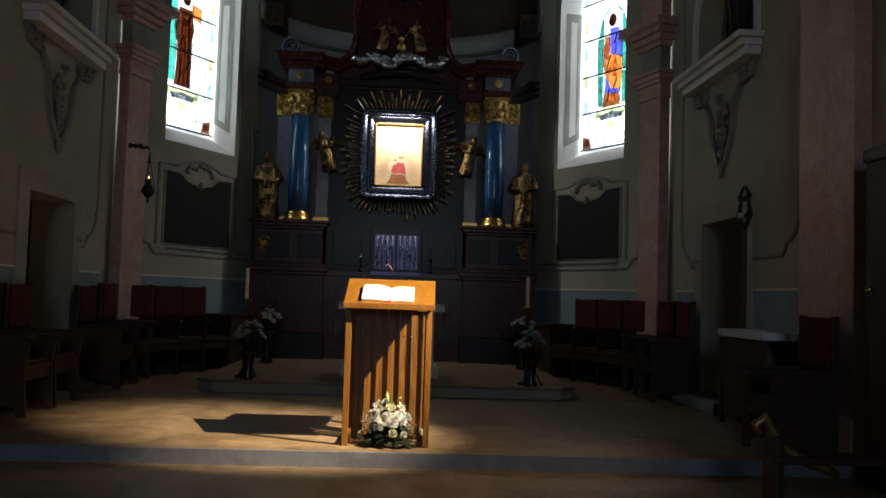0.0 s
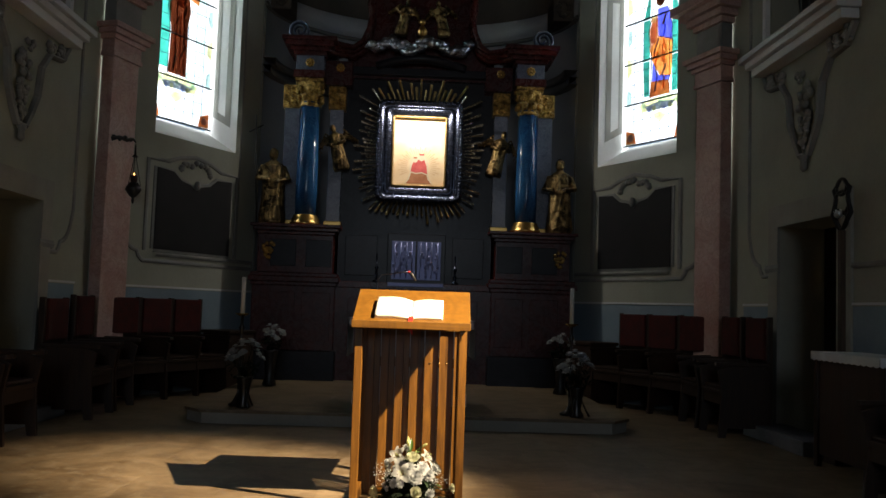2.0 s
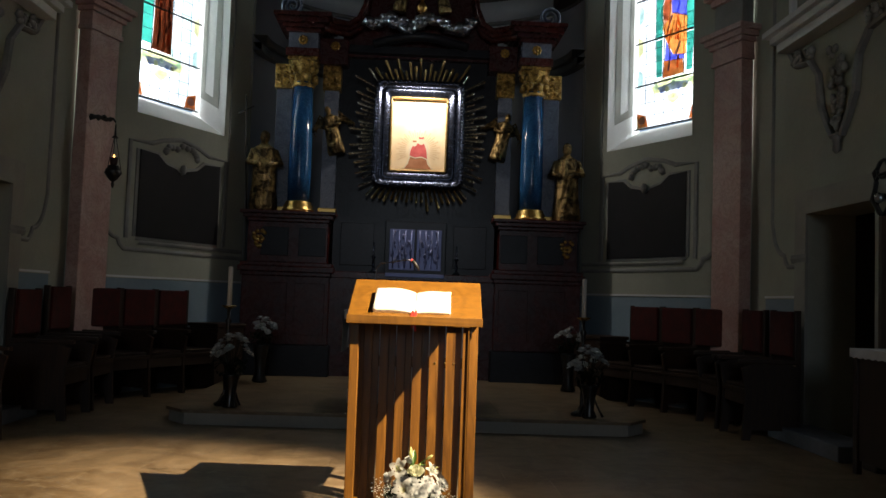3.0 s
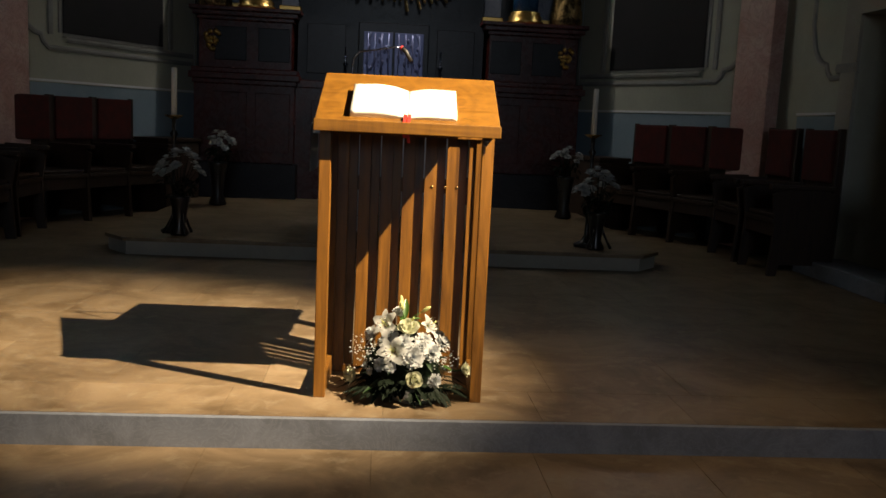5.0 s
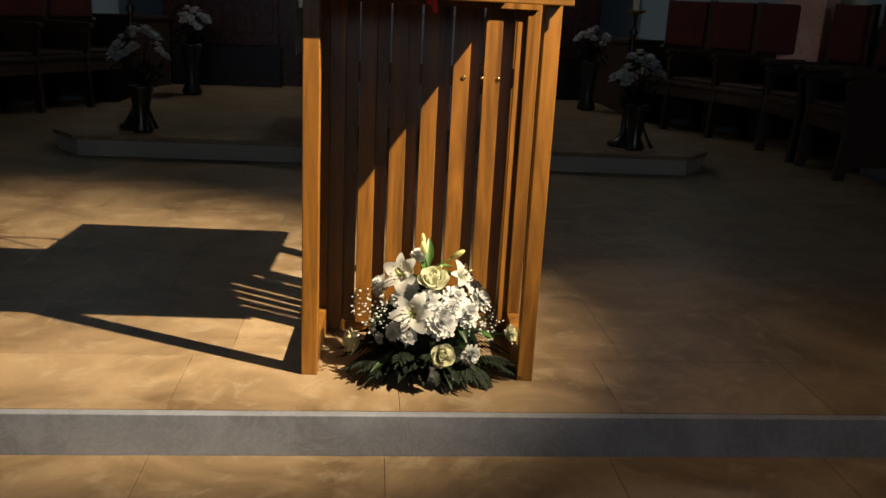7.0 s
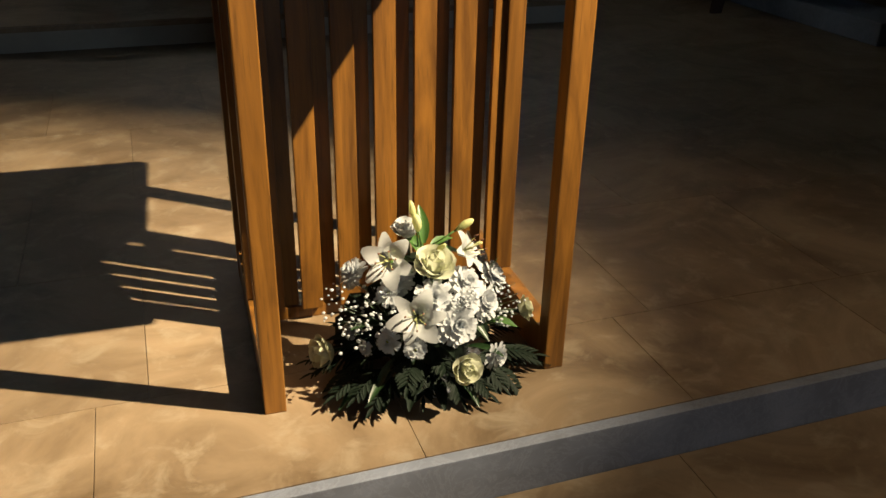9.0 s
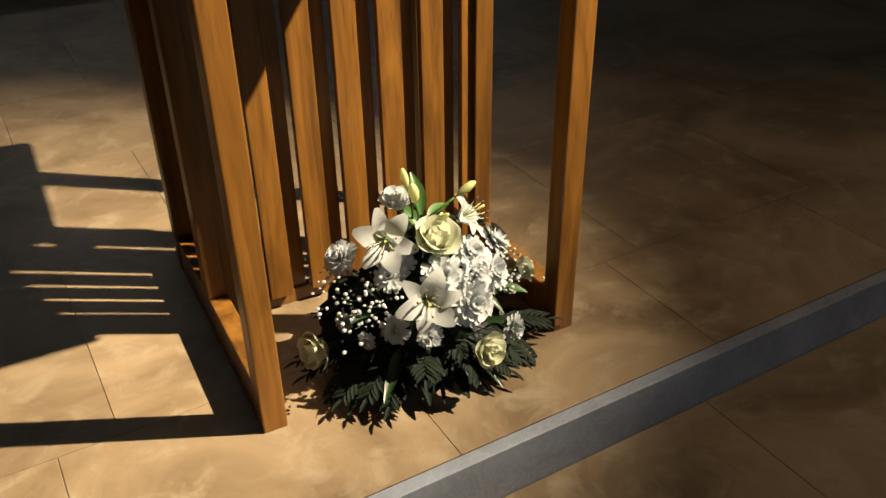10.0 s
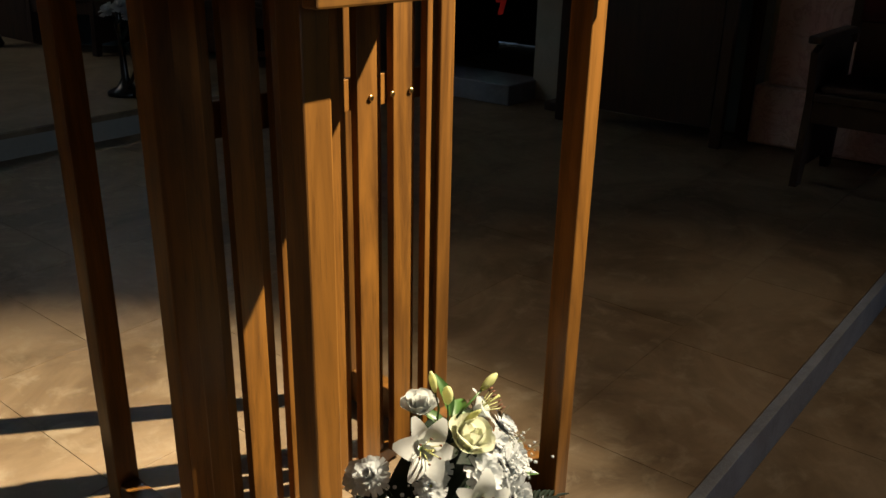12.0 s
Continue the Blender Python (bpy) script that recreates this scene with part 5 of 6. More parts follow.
def draped_figure(h, seed, wings=False, lean=0.0):
    """A plain carved, draped form without features."""
    rnd = random.Random(seed)
    bm = bmesh.new()
    prof = [(0.17, 0.0), (0.19, 0.06), (0.16, 0.3), (0.15, 0.5), (0.165, 0.66), (0.15, 0.76), (0.06, 0.815), (0.045, 0.84)]
    lathe(bm, [(r * h / 1.25 * 1.1, z * h) for r, z in prof], 22, flat=(1, 0.72), wave=0.09, waves=7)
    blob(bm, (0.0, -0.01, 0.9 * h), 0.075 * h, 2, 0.15, (0.85, 0.95, 1.15))
    for s in (-1, 1):
        tube(bm, [(s * 0.12 * h, 0, 0.74 * h), (s * 0.19 * h, -0.05 * h, 0.58 * h), (s * 0.07 * h, -0.14 * h, 0.55 * h)], [0.05 * h, 0.045 * h, 0.03 * h], 8)
    for k in range(12):
        a_ = rnd.uniform(-2.6, -0.5)
        r_ = 0.145 * h
        z0 = rnd.uniform(0.05, 0.3) * h
        tube(bm, [(r_ * math.cos(a_), 0.75 * r_ * math.sin(a_), z0), (0.95 * r_ * math.cos(a_ + 0.15), 0.72 * r_ * math.sin(a_ + 0.15), z0 + 0.18 * h), (0.9 * r_ * math.cos(a_ + 0.35), 0.7 * r_ * math.sin(a_ + 0.35), z0 + 0.36 * h)], [0.02 * h, 0.026 * h, 0.012 * h], 6)
    if wings:
        for s in (-1, 1):
            for k in range(6):
                tube(bm, [(s * 0.06 * h, 0.06 * h, 0.7 * h), (s * (0.2 + 0.05 * k) * h, 0.1 * h, (0.86 - 0.06 * k) * h), (s * (0.3 + 0.01 * k) * h, 0.1 * h, (0.72 - 0.1 * k) * h)], [0.03 * h, 0.04 * h, 0.008 * h], 6, 0.5)
    return bm


def statue(name, m, h, seed, mat, label, group, wings=False):
    ob = new(name, mesh(name, draped_figure(h, seed, wings), mat))
    fuse = ob.modifiers.new("fuse", "REMESH")
    fuse.mode, fuse.voxel_size, fuse.use_smooth_shade = "VOXEL", 0.014, True
    ob.matrix_world = m
    return tagged(ob, label, "statue", group)


for sx in (-1, 1):
    statue("statue", pose(sx * 2.29, RY0 - 0.06, DAIS + 2.32, 0, 0, -sx * 12), 1.24, 31 + sx, M_STATUE, "gilded carved statue in long robes beside the columns", "altar statues")
    statue("angel_statue", pose(sx * 1.22, RY0 + 0.1, 3.38, -8 * 0, sx * 14, sx * 8), 0.78, 41 + sx, M_STATUE, "gilded winged statue turned towards the picture", "altar angels", True)
    statue("putto_statue", pose(sx * 0.36, RY0 + 0.02, 5.62, 0, -sx * 12, 0), 0.62, 51 + sx, M_STATUE, "small dull gilded statue above the silver cloud", "crown statues", True)
t = thing("processional_staff", (-2.52, RY0 - 0.2, 2.45), "thin dark cross staff held beside a statue", "staff")
bm = bmesh.new()
tube(bm, [(0.03, 0, 0.0), (-0.02, 0, 0.85), (-0.05, 0, 1.72)], 0.011, 6)
part("shaft", bm, M_IRON, t)
bm = bmesh.new()
tube(bm, [(-0.15, 0, 1.44), (0.07, 0, 1.56)], 0.010, 6)
part("crossbar", bm, M_IRON, t)

# picture of the miraculous image: lit panel in a silvered frame with rays
IC = (0.018, 3.72)
pic = thing("framed_picture", (IC[0], RY0 - 0.02, IC[1]), "lit devotional picture in a dark silver frame with gilded rays", "picture")


def rrect(w, h, r, n=6):
    pts = []
    for cx, cy, a0 in ((w - r, h - r, 0), (-w + r, h - r, 90), (-w + r, -h + r, 180), (w - r, -h + r, 270)):
        pts += arc(cx, cy, r, a0, a0 + 90, n)
    return pts


def frame_ring(rings):
    """Rounded-rectangle rings (half width, half height, corner radius, y) joined into one moulding."""
    bm = bmesh.new()
    vs = [[bm.verts.new((x, y, z)) for x, z in rrect(w, h, r)] for w, h, r, y in rings]
    for a, b in zip(vs, vs[1:]):
        n = len(a)
        for i in range(n):
            bm.faces.new((a[i], a[(i + 1) % n], b[(i + 1) % n], b[i])).smooth = True
    return bm


PK = 0.88   # the painted field within its frame
part("panel", B(-0.47, 0.47, 0.10, 0.12, -0.62, 0.62), M_PAINTBG, pic, "warm painted ground")
PAINTED = (
    ("painted_drapery", M_PAINTCREAM, 0.0985, [(-0.27, -0.59), (-0.20, -0.50), (-0.16, -0.38), (-0.17, -0.2), (-0.13, -0.1), (0.0, -0.06), (0.13, -0.1), (0.18, -0.2), (0.17, -0.38), (0.21, -0.5), (0.28, -0.59)]),
    ("painted_robe", M_PAINTBROWN, 0.0965, [(-0.23, -0.585), (-0.17, -0.50), (-0.13, -0.36), (0.13, -0.36), (0.17, -0.5), (0.24, -0.585)]),
    ("painted_mantle", M_PAINTRED, 0.0945, [(-0.15, -0.37), (-0.05, -0.40), (0.06, -0.38), (0.16, -0.42), (0.145, -0.26), (0.10, -0.14), (-0.07, -0.14), (-0.125, -0.24)]),
    ("painted_robe_edge", M_PAINTCREAM, 0.0925, [(-0.15, -0.375), (-0.05, -0.405), (0.06, -0.385), (0.16, -0.425), (0.16, -0.405), (0.06, -0.367), (-0.05, -0.387), (-0.15, -0.355)]),
    ("painted_shape", M_PAINTCREAM, 0.0925, [(0.05 + 0.055 * math.cos(q * 0.5236), -0.10 + 0.065 * math.sin(q * 0.5236)) for q in range(12)]),
    ("painted_shape", M_PAINTCREAM, 0.0925, [(-0.065 + 0.04 * math.cos(q * 0.5236), -0.15 + 0.045 * math.sin(q * 0.5236)) for q in range(12)]),
    ("painted_crown", M_PAINTRED, 0.0905, [(0.01, -0.06), (0.09, -0.06), (0.10, -0.02), (0.05, -0.035), (0.0, -0.02)]),
    ("painted_crown", M_PAINTBROWN, 0.0905, [(-0.095, -0.12), (-0.035, -0.12), (-0.03, -0.09), (-0.10, -0.09)]))
for nm, mt, y_, pts in PAINTED:
    bm = bmesh.new()
    prism(bm, [(x * PK, y_, z * PK) for x, z in pts], (0, -0.0015, 0))
    part(nm, bm, mt, pic)
for k in range(32):
    a_ = radians(-25 + 230 * k / 31)
    L0, L1 = 0.19, 0.29 + 0.05 * (k % 2)
    c, s = math.cos(a_), math.sin(a_)
    bm = bmesh.new()
    prism(bm, [(L0 * c - 0.004 * s, 0.0985, -0.24 + L0 * s + 0.004 * c), (L0 * c + 0.004 * s, 0.0985, -0.24 + L0 * s - 0.004 * c), (L1 * c + 0.011 * s, 0.0985, -0.24 + L1 * s - 0.011 * c), (L1 * c - 0.011 * s, 0.0985, -0.24 + L1 * s + 0.011 * c)], (0, -0.0012, 0))
    part("painted_ray", bm, M_PAINTRAY, pic)
part("inner_frame", frame_ring([(0.408, 0.545, 0.02, 0.10), (0.408, 0.545, 0.02, 0.02), (0.42, 0.557, 0.03, -0.005), (0.44, 0.577, 0.03, 0.02)]), M_DULLGOLD, pic, "thin dull gilded inner frame")
part("outer_frame", frame_ring([(0.44, 0.577, 0.03, 0.03), (0.47, 0.61, 0.05, 0.0), (0.51, 0.66, 0.05, -0.02), (0.55, 0.70, 0.07, -0.03), (0.57, 0.72, 0.08, 0.0), (0.60, 0.74, 0.09, -0.05), (0.65, 0.79, 0.11, -0.07), (0.69, 0.82, 0.13, -0.04), (0.70, 0.83, 0.14, 0.06), (0.70, 0.83, 0.14, 0.12)]), M_DARKSILVER, pic, "dark silvered moulded frame")
bm = bmesh.new()
out = rrect(0.66, 0.79, 0.12, 9)
for i, (x, z) in enumerate(out):
    x2, z2 = out[(i + 1) % len(out)]
    seg_n = max(1, int(math.hypot(x2 - x, z2 - z) / 0.05))
    for k in range(seg_n):
        blob(bm, (x + (x2 - x) * k / seg_n, -0.065, z + (z2 - z) * k / seg_n), 0.026, 1, 0.4, (1, 0.7, 1))
tagged(part("beading", bm, M_DARKSILVER, pic), kind="stuff")
rnd = random.Random(77)
NRAY = 84
for k in range(NRAY):
    a_ = 2 * math.pi * k / NRAY
    c, s = math.cos(a_), math.sin(a_)
    q = 1 / max(abs(c) / 0.66, abs(s) / 0.79)
    start = Vector((c * q, 0.1, s * q))
    # rays beside the frame run more level than those above and below it
    d = Vector((c, 0, s * (0.45 if abs(c) / 0.66 > abs(s) / 0.79 else 1.0))).normalized()
    L = rnd.uniform(0.24, 0.40) if k % 2 else rnd.uniform(0.16, 0.26)
    w0, w1 = 0.011, rnd.uniform(0.017, 0.024)
    ns = Vector((-d.z, 0, d.x))
    tip = start + d * L + Vector((0, rnd.uniform(-0.09, -0.03), 0))
    bm = bmesh.new()
    rim = [bm.verts.new(p) for p in (start + ns * w0, tip + ns * w1, tip + d * 0.02, tip - ns * w1, start - ns * w0)]
    ridge = [bm.verts.new(p + Vector((0, -0.014, 0))) for p in (start, tip)]
    back = [bm.verts.new(v.co + Vector((0, 0.012, 0))) for v in rim]
    for f in ((rim[0], rim[1], ridge[1], ridge[0]), (rim[1], rim[2], ridge[1]), (rim[2], rim[3], ridge[1]), (rim[3], rim[4], ridge[0], ridge[1]), (rim[4], rim[0], ridge[0]), back[::-1]):
        bm.faces.new(f)
    for i in range(5):
        bm.faces.new((rim[i], rim[(i + 1) % 5], back[(i + 1) % 5], back[i]))
    part("ray", bm, M_DULLGOLD if abs(s) > 0.8 else M_RAY, pic)
lamp("picture_lamp", "AREA", ICON_LAMP, (1.0, 0.90, 0.78), look((IC[0], RY0 - 0.30, IC[1] + 0.66), (IC[0], RY0 + 0.08, IC[1] - 0.25)), size=0.7, size_y=0.05)

# tabernacle with silver doors
tab = thing("tabernacle", (0.03, RY0 - 0.13, DAIS + 1.46), "tabernacle with embossed silver-blue double doors", "tabernacle")
part("case", B(-0.46, 0.46, 0.0, 0.2, -0.02, 0.78, bev=0.012), M_BLKM, tab)
for s in (-1, 1):
    d_ = part("door", B(min(s * 0.012, s * 0.39), max(s * 0.012, s * 0.39), -0.025, 0.0, 0.05, 0.66, bev=0.008), M_TABSILVER, tab, "embossed silver door")
    bm = bmesh.new()
    rnd = random.Random(61)
    for k in range(30):
        blob(bm, (s * rnd.uniform(0.05, 0.35), -0.026, rnd.uniform(0.1, 0.62)), rnd.uniform(0.012, 0.035), 1, 0.5, (0.8, 0.35, 1.5))
    tagged(part("relief", bm, M_TABSILVER, d_), kind="stuff")
    bm = bmesh.new()
    for k in range(4):
        tube(bm, [(s * (0.06 + 0.09 * k), -0.028, 0.08), (s * (0.07 + 0.09 * k), -0.034, 0.35), (s * (0.06 + 0.09 * k), -0.028, 0.64)], 0.012, 6)
    part("fold", bm, M_TABSILVER, d_)
part("step", B(-0.44, 0.44, -0.08, 0.05, -0.06, 0.0, bev=0.008), M_TABSILVER, tab)
for s in (-1, 1):
    bm = bmesh.new()
    lathe(bm, [(0.05, 0.0), (0.05, 0.02), (0.015, 0.05), (0.022, 0.12), (0.012, 0.2), (0.04, 0.24), (0.012, 0.25), (0.011, 0.44), (0.003, 0.46)], 12, (s * 0.62, -0.02, 0.0))
    part("candle_holder", bm, M_DARKSILVER, tab)

to_size(BEFORE, ALTAR)

# free-standing altar table
alt = thing("altar_table", pose(0, 10.25, DAIS + 0.004) @ Matrix.Diagonal((0.9, 1, 0.96, 1)), "pale stone altar block with a white cloth on the dais", "altar")
part("plinth", B(-0.68, 0.68, -0.05, 0.75, 0.0, 0.14, bev=0.012), M_WHITEM, alt)
part("block", B(-0.6, 0.6, 0.0, 0.70, 0.14, 0.86, bev=0.01), M_WHITEM, alt)
part("table_top", B(-0.74, 0.74, -0.08, 0.80, 0.86, 0.94, bev=0.012), M_WHITEM, alt)
cl = thing("altar_cloth", pose(0, 10.25, DAIS + 0.908) @ Matrix.Diagonal((0.9, 1, 0.96, 1)), "white linen altar cloth hanging over the ends", "cloth")
bm = bmesh.new()
box(bm, -0.75, 0.75, -0.09, 0.81, 0.002, 0.012, 0.003)
part("top", bm, M_CLOTH, cl)
for s in (-1, 1):
    bm = bmesh.new()
    n = 20
    rows = [[bm.verts.new((s * (0.752 + 0.012 * math.sin(i * 1.3) * (1 - j / 3)), -0.09 + 0.9 * i / n, -0.42 + 0.43 * j / 3)) for i in range(n + 1)] for j in range(4)]
    for a, b in zip(rows, rows[1:]):
        for i in range(n):
            bm.faces.new((a[i], a[i + 1], b[i + 1], b[i])).smooth = True
    part("hanging", bm, M_CLOTH, cl)

# ---- candles and vases beside the dais ----


def candle_stand(m):
    t = thing("candlestick", m, "tall turned metal candlestick with a white candle on the dais", "candlestick", "altar candlesticks")
    part("stem", lathe(bmesh.new(), [(0.11, 0.0), (0.11, 0.02), (0.05, 0.05), (0.022, 0.1), (0.016, 0.35), (0.03, 0.4), (0.014, 0.45), (0.013, 0.62), (0.03, 0.66), (0.013, 0.7), (0.02, 0.8), (0.035, 0.83), (0.015, 0.86), (0.018, 0.95)], 16), M_VASE, t)
    part("drip_pan", lathe(bmesh.new(), [(0.02, 0.95), (0.07, 0.975), (0.075, 0.985), (0.03, 0.985)], 18, wave=0.04, waves=9), M_BRASS, t)
    c = part("candle", lathe(bmesh.new(), [(0.024, 0.985), (0.024, 1.365), (0.018, 1.375), (0.006, 1.372)], 16), M_WAX, t, "white wax candle")
    bm = bmesh.new()
    tube(bm, [(0, 0, 1.37), (0.002, 0, 1.385)], 0.0015, 5)
    part("wick", bm, M_IRON, c)
    return t


def daisy_mesh(r, seed):
    return mum_mesh(seed, r, 3)


DAISIES = [mesh("blossom", daisy_mesh(r, i), M_PETAL) for i, r in enumerate((0.04, 0.048, 0.036))]


def bouquet(name, m, vase_h, vase_r, spread, n, low, high, seed, label, tripod=False):
    t = thing(name, m, label, "flower vase", "altar flowers")
    rnd = random.Random(seed)
    prof = [(vase_r * 0.9, 0.0), (vase_r, 0.015), (vase_r * 0.6, vase_h * 0.25), (vase_r * 0.75, vase_h * 0.6), (vase_r * 1.05, vase_h * 0.95), (vase_r * 1.1, vase_h), (vase_r * 0.9, vase_h)]
    v = part("vase", lathe(bmesh.new(), prof, 18, wave=0.05, waves=6), M_VASE, t, "dark pewter vase")
    if tripod:
        for k in range(3):
            a = radians(90 + 120 * k)
            bm = bmesh.new()
            tube(bm, [(0.03 * math.cos(a), 0.03 * math.sin(a), vase_h * 0.75), (0.07 * math.cos(a), 0.07 * math.sin(a), vase_h * 0.4), (0.10 * math.cos(a), 0.10 * math.sin(a), 0.06), (0.13 * math.cos(a), 0.13 * math.sin(a), 0.008)], [0.008, 0.01, 0.01, 0.014], 6)
            part("foot", bm, M_VASE, t)
    for k in range(n):
        a = rnd.uniform(0, 6.283)
        q = math.sqrt((k + 0.5) / n)
        p = Vector((spread * q * math.cos(a), spread * q * math.sin(a) * 0.8, low + (high - low) * (1 - 0.75 * q * q) + rnd.uniform(-0.03, 0.03)))
        ob = new("blossom", DAISIES[k % 3])
        ob.parent = t
        ob.matrix_basis = toward(p, (0, 0.02, low - 0.12), rnd.uniform(0, 360), 0.05)
        bm = bmesh.new()
        tube(bm, [(0, 0, vase_h * 0.95), (p.x * 0.5, p.y * 0.5, (vase_h + p.z) / 2), p * 0.98], 0.0025, 5)
        part("stem", bm, M_FERN, t)
    bm = bmesh.new()
    for k in range(70):
        a, q = rnd.uniform(0, 6.283), rnd.random() ** 0.5
        L = petal(rnd.uniform(0.06, 0.11), 0.03, -0.8, 0.4, 4, 0.8)
        p = Vector((spread * 0.75 * q * math.cos(a), spread * 0.6 * q * math.sin(a), vase_h + (low - vase_h + 0.03) * rnd.random()))
        join(bm, L, Matrix.Translation(p) @ R_(rnd.uniform(0, 360), "Z") @ R_(rnd.uniform(-50, 60), "X"))
    tagged(part("leaves", bm, M_FERN, t, "dark green leaves"), kind="stuff")
    return t


for sx in (-1, 1):
    candle_stand(Matrix.Translation((sx * 1.68 - 0.04, 9.785, DAIS + 0.004)) @ Matrix.Scale(0.94, 4))
    bouquet("flower_vase", pose(sx * 1.66 + 0.02, 9.64, DAIS + 0.004, 0, 0, 30 * sx), 0.30, 0.075, 0.19, 20, 0.40, 0.66, 8 + sx, "dark footed vase with white blossoms beside the candlestick", True)
    bouquet("flower_vase", pose(sx * 1.85 + 0.07, 12.0, DAIS + 0.004, 0, 0, 60 * sx), 0.45, 0.09, 0.22, 12, 0.58, 0.74, 18 + sx, "tall vase with white blossoms farther back on the dais")

# ---- choir chairs along the walls ----


def choir_chair():
    t = thing("armchair", (0, 0, 0), "dark wooden armchair with a red upholstered back against the wall", "armchair", "choir chairs")
    # faces -y
    for s in (-1, 1):
        bm = bmesh.new()
        prism(bm, [(s * 0.29, y, z) for y, z in ((-0.30, 0.0), (-0.22, 0.0), (-0.20, 0.09), (0.16, 0.09), (0.20, 0.0), (0.29, 0.0), (0.30, 0.62), (0.20, 0.66), (-0.20, 0.66), (-0.31, 0.62), (-0.27, 0.4))], (s * 0.035, 0, 0))
        part("side_panel", bm, M_DARKWOOD, t)
        part("armrest", B(s * 0.305 - 0.035, s * 0.305 + 0.035, -0.34, 0.26, 0.66, 0.695, bev=0.01), M_DARKWOOD, t)
        part("back_post", B(s * 0.29 - 0.02, s * 0.29 + 0.03, 0.24, 0.30, 0.62, 1.13, bev=0.006), M_DARKWOOD, t)
    part("seat", B(-0.288, 0.288, -0.28, 0.24, 0.40, 0.44, bev=0.008), M_DARKWOOD, t)
    part("apron", B(-0.288, 0.288, -0.26, -0.23, 0.30, 0.40, bev=0.004), M_DARKWOOD, t)
    part("back_board", B(-0.268, 0.268, 0.262, 0.286, 0.44, 1.10), M_DARKWOOD, t)
    part("back_cushion", B(-0.262, 0.262, 0.215, 0.262, 0.72, 1.12, bev=0.018), M_RED, t, "red velvet back cushion")
    part("seat_cushion", B(-0.265, 0.265, -0.26, 0.2, 0.442, 0.475, bev=0.014), M_DARKWOOD, t)
    return t


proto = choir_chair()
spots = [(3.32, 9.72, 0), (3.32, 10.42, 0), (3.23, 11.2, 27), (2.98, 11.69, 27), (2.73, 12.18, 27)]
first = True
for sx in (-1, 1):
    for x, y, a in spots:
        m = pose(sx * x, y, 0.0, 0, 0, -sx * (90 - a)) @ Matrix.Diagonal((0.95, 0.95, 1.03, 1))
        if first:
            proto.matrix_basis = m
            first = False
        else:
            copy_thing(proto, m)
# a chair nearer the nave by the west wall, without its mate
copy_thing(proto, pose(-3.4, 7.42, 0.0, 0, 0, 90))
copy_thing(proto, pose(-3.4, 8.1, 0.0, 0, 0, 90))
copy_thing(proto, pose(3.2, 6.2, 0.0, 0, 0, -90) @ Matrix.Scale(0.945, 4))
for sx in (-1, 1):
    st = thing("low_stool", pose(sx * 2.45, 12.66, 0.0, 0, 0, -sx * 63), "dark wooden box stool at the end of the chair row", "stool", "box stools")
    part("body", B(-0.26, 0.26, -0.22, 0.22, 0.0, 0.76, bev=0.01), M_DARKWOOD, st)
    part("lid", B(-0.28, 0.28, -0.24, 0.24, 0.76, 0.80, bev=0.008), M_DARKWOOD, st)

# credence table with a white cloth
tb = thing("side_table", pose(3.47, 7.4, 0.0) @ Matrix.Diagonal((0.68, 1, 1.02, 1)), "dark wooden credence table against the wall", "table")
part("tabletop", B(-0.22, 0.40, -0.42, 0.62, 0.86, 0.9, bev=0.006), M_DARKWOOD, tb)
for x in (-0.18, 0.36):
    for y in (-0.38, 0.57):
        part("leg", B(x - 0.03, x + 0.03, y - 0.03, y + 0.03, 0.0, 0.86, bev=0.006), M_DARKWOOD, tb)
part("back_panel", B(-0.19, -0.17, -0.34, 0.53, 0.1, 0.86), M_DARKWOOD, tb)
cl = thing("table_cloth", pose(3.47, 7.4, 0.924) @ Matrix.Diagonal((0.68, 1, 1, 1)), "white linen cloth with a scalloped lace edge on the table", "cloth")
part("top", B(-0.23, 0.41, -0.43, 0.63, 0.0, 0.006, bev=0.002), M_CLOTH, cl)
bm = bmesh.new()
n = 48
edge = [(-0.232, -0.432 + 1.06 * i / n) for i in range(n + 1)]
rows = [[bm.verts.new((x - 0.004 * math.sin(i * 0.9), y, 0.004 - (0.06 + 0.012 * abs(math.sin(i * 0.8))) * j)) for i, (x, y) in enumerate(edge)] for j in (0, 1)]
for i in range(n):
    bm.faces.new((rows[0][i], rows[0][i + 1], rows[1][i + 1], rows[1][i])).smooth = True
part("lace_edge", bm, M_CLOTH, cl)
bm = bmesh.new()
edge = [(-0.23 + 0.64 * i / n, -0.435) for i in range(n + 1)]
rows = [[bm.verts.new((x, y - 0.004 * math.sin(i * 0.9), 0.004 - (0.06 + 0.012 * abs(math.sin(i * 0.8))) * j)) for i, (x, y) in enumerate(edge)] for j in (0, 1)]
for i in range(n):
    bm.faces.new((rows[0][i], rows[0][i + 1], rows[1][i + 1], rows[1][i])).smooth = True
part("lace_edge", bm, M_CLOTH, cl)

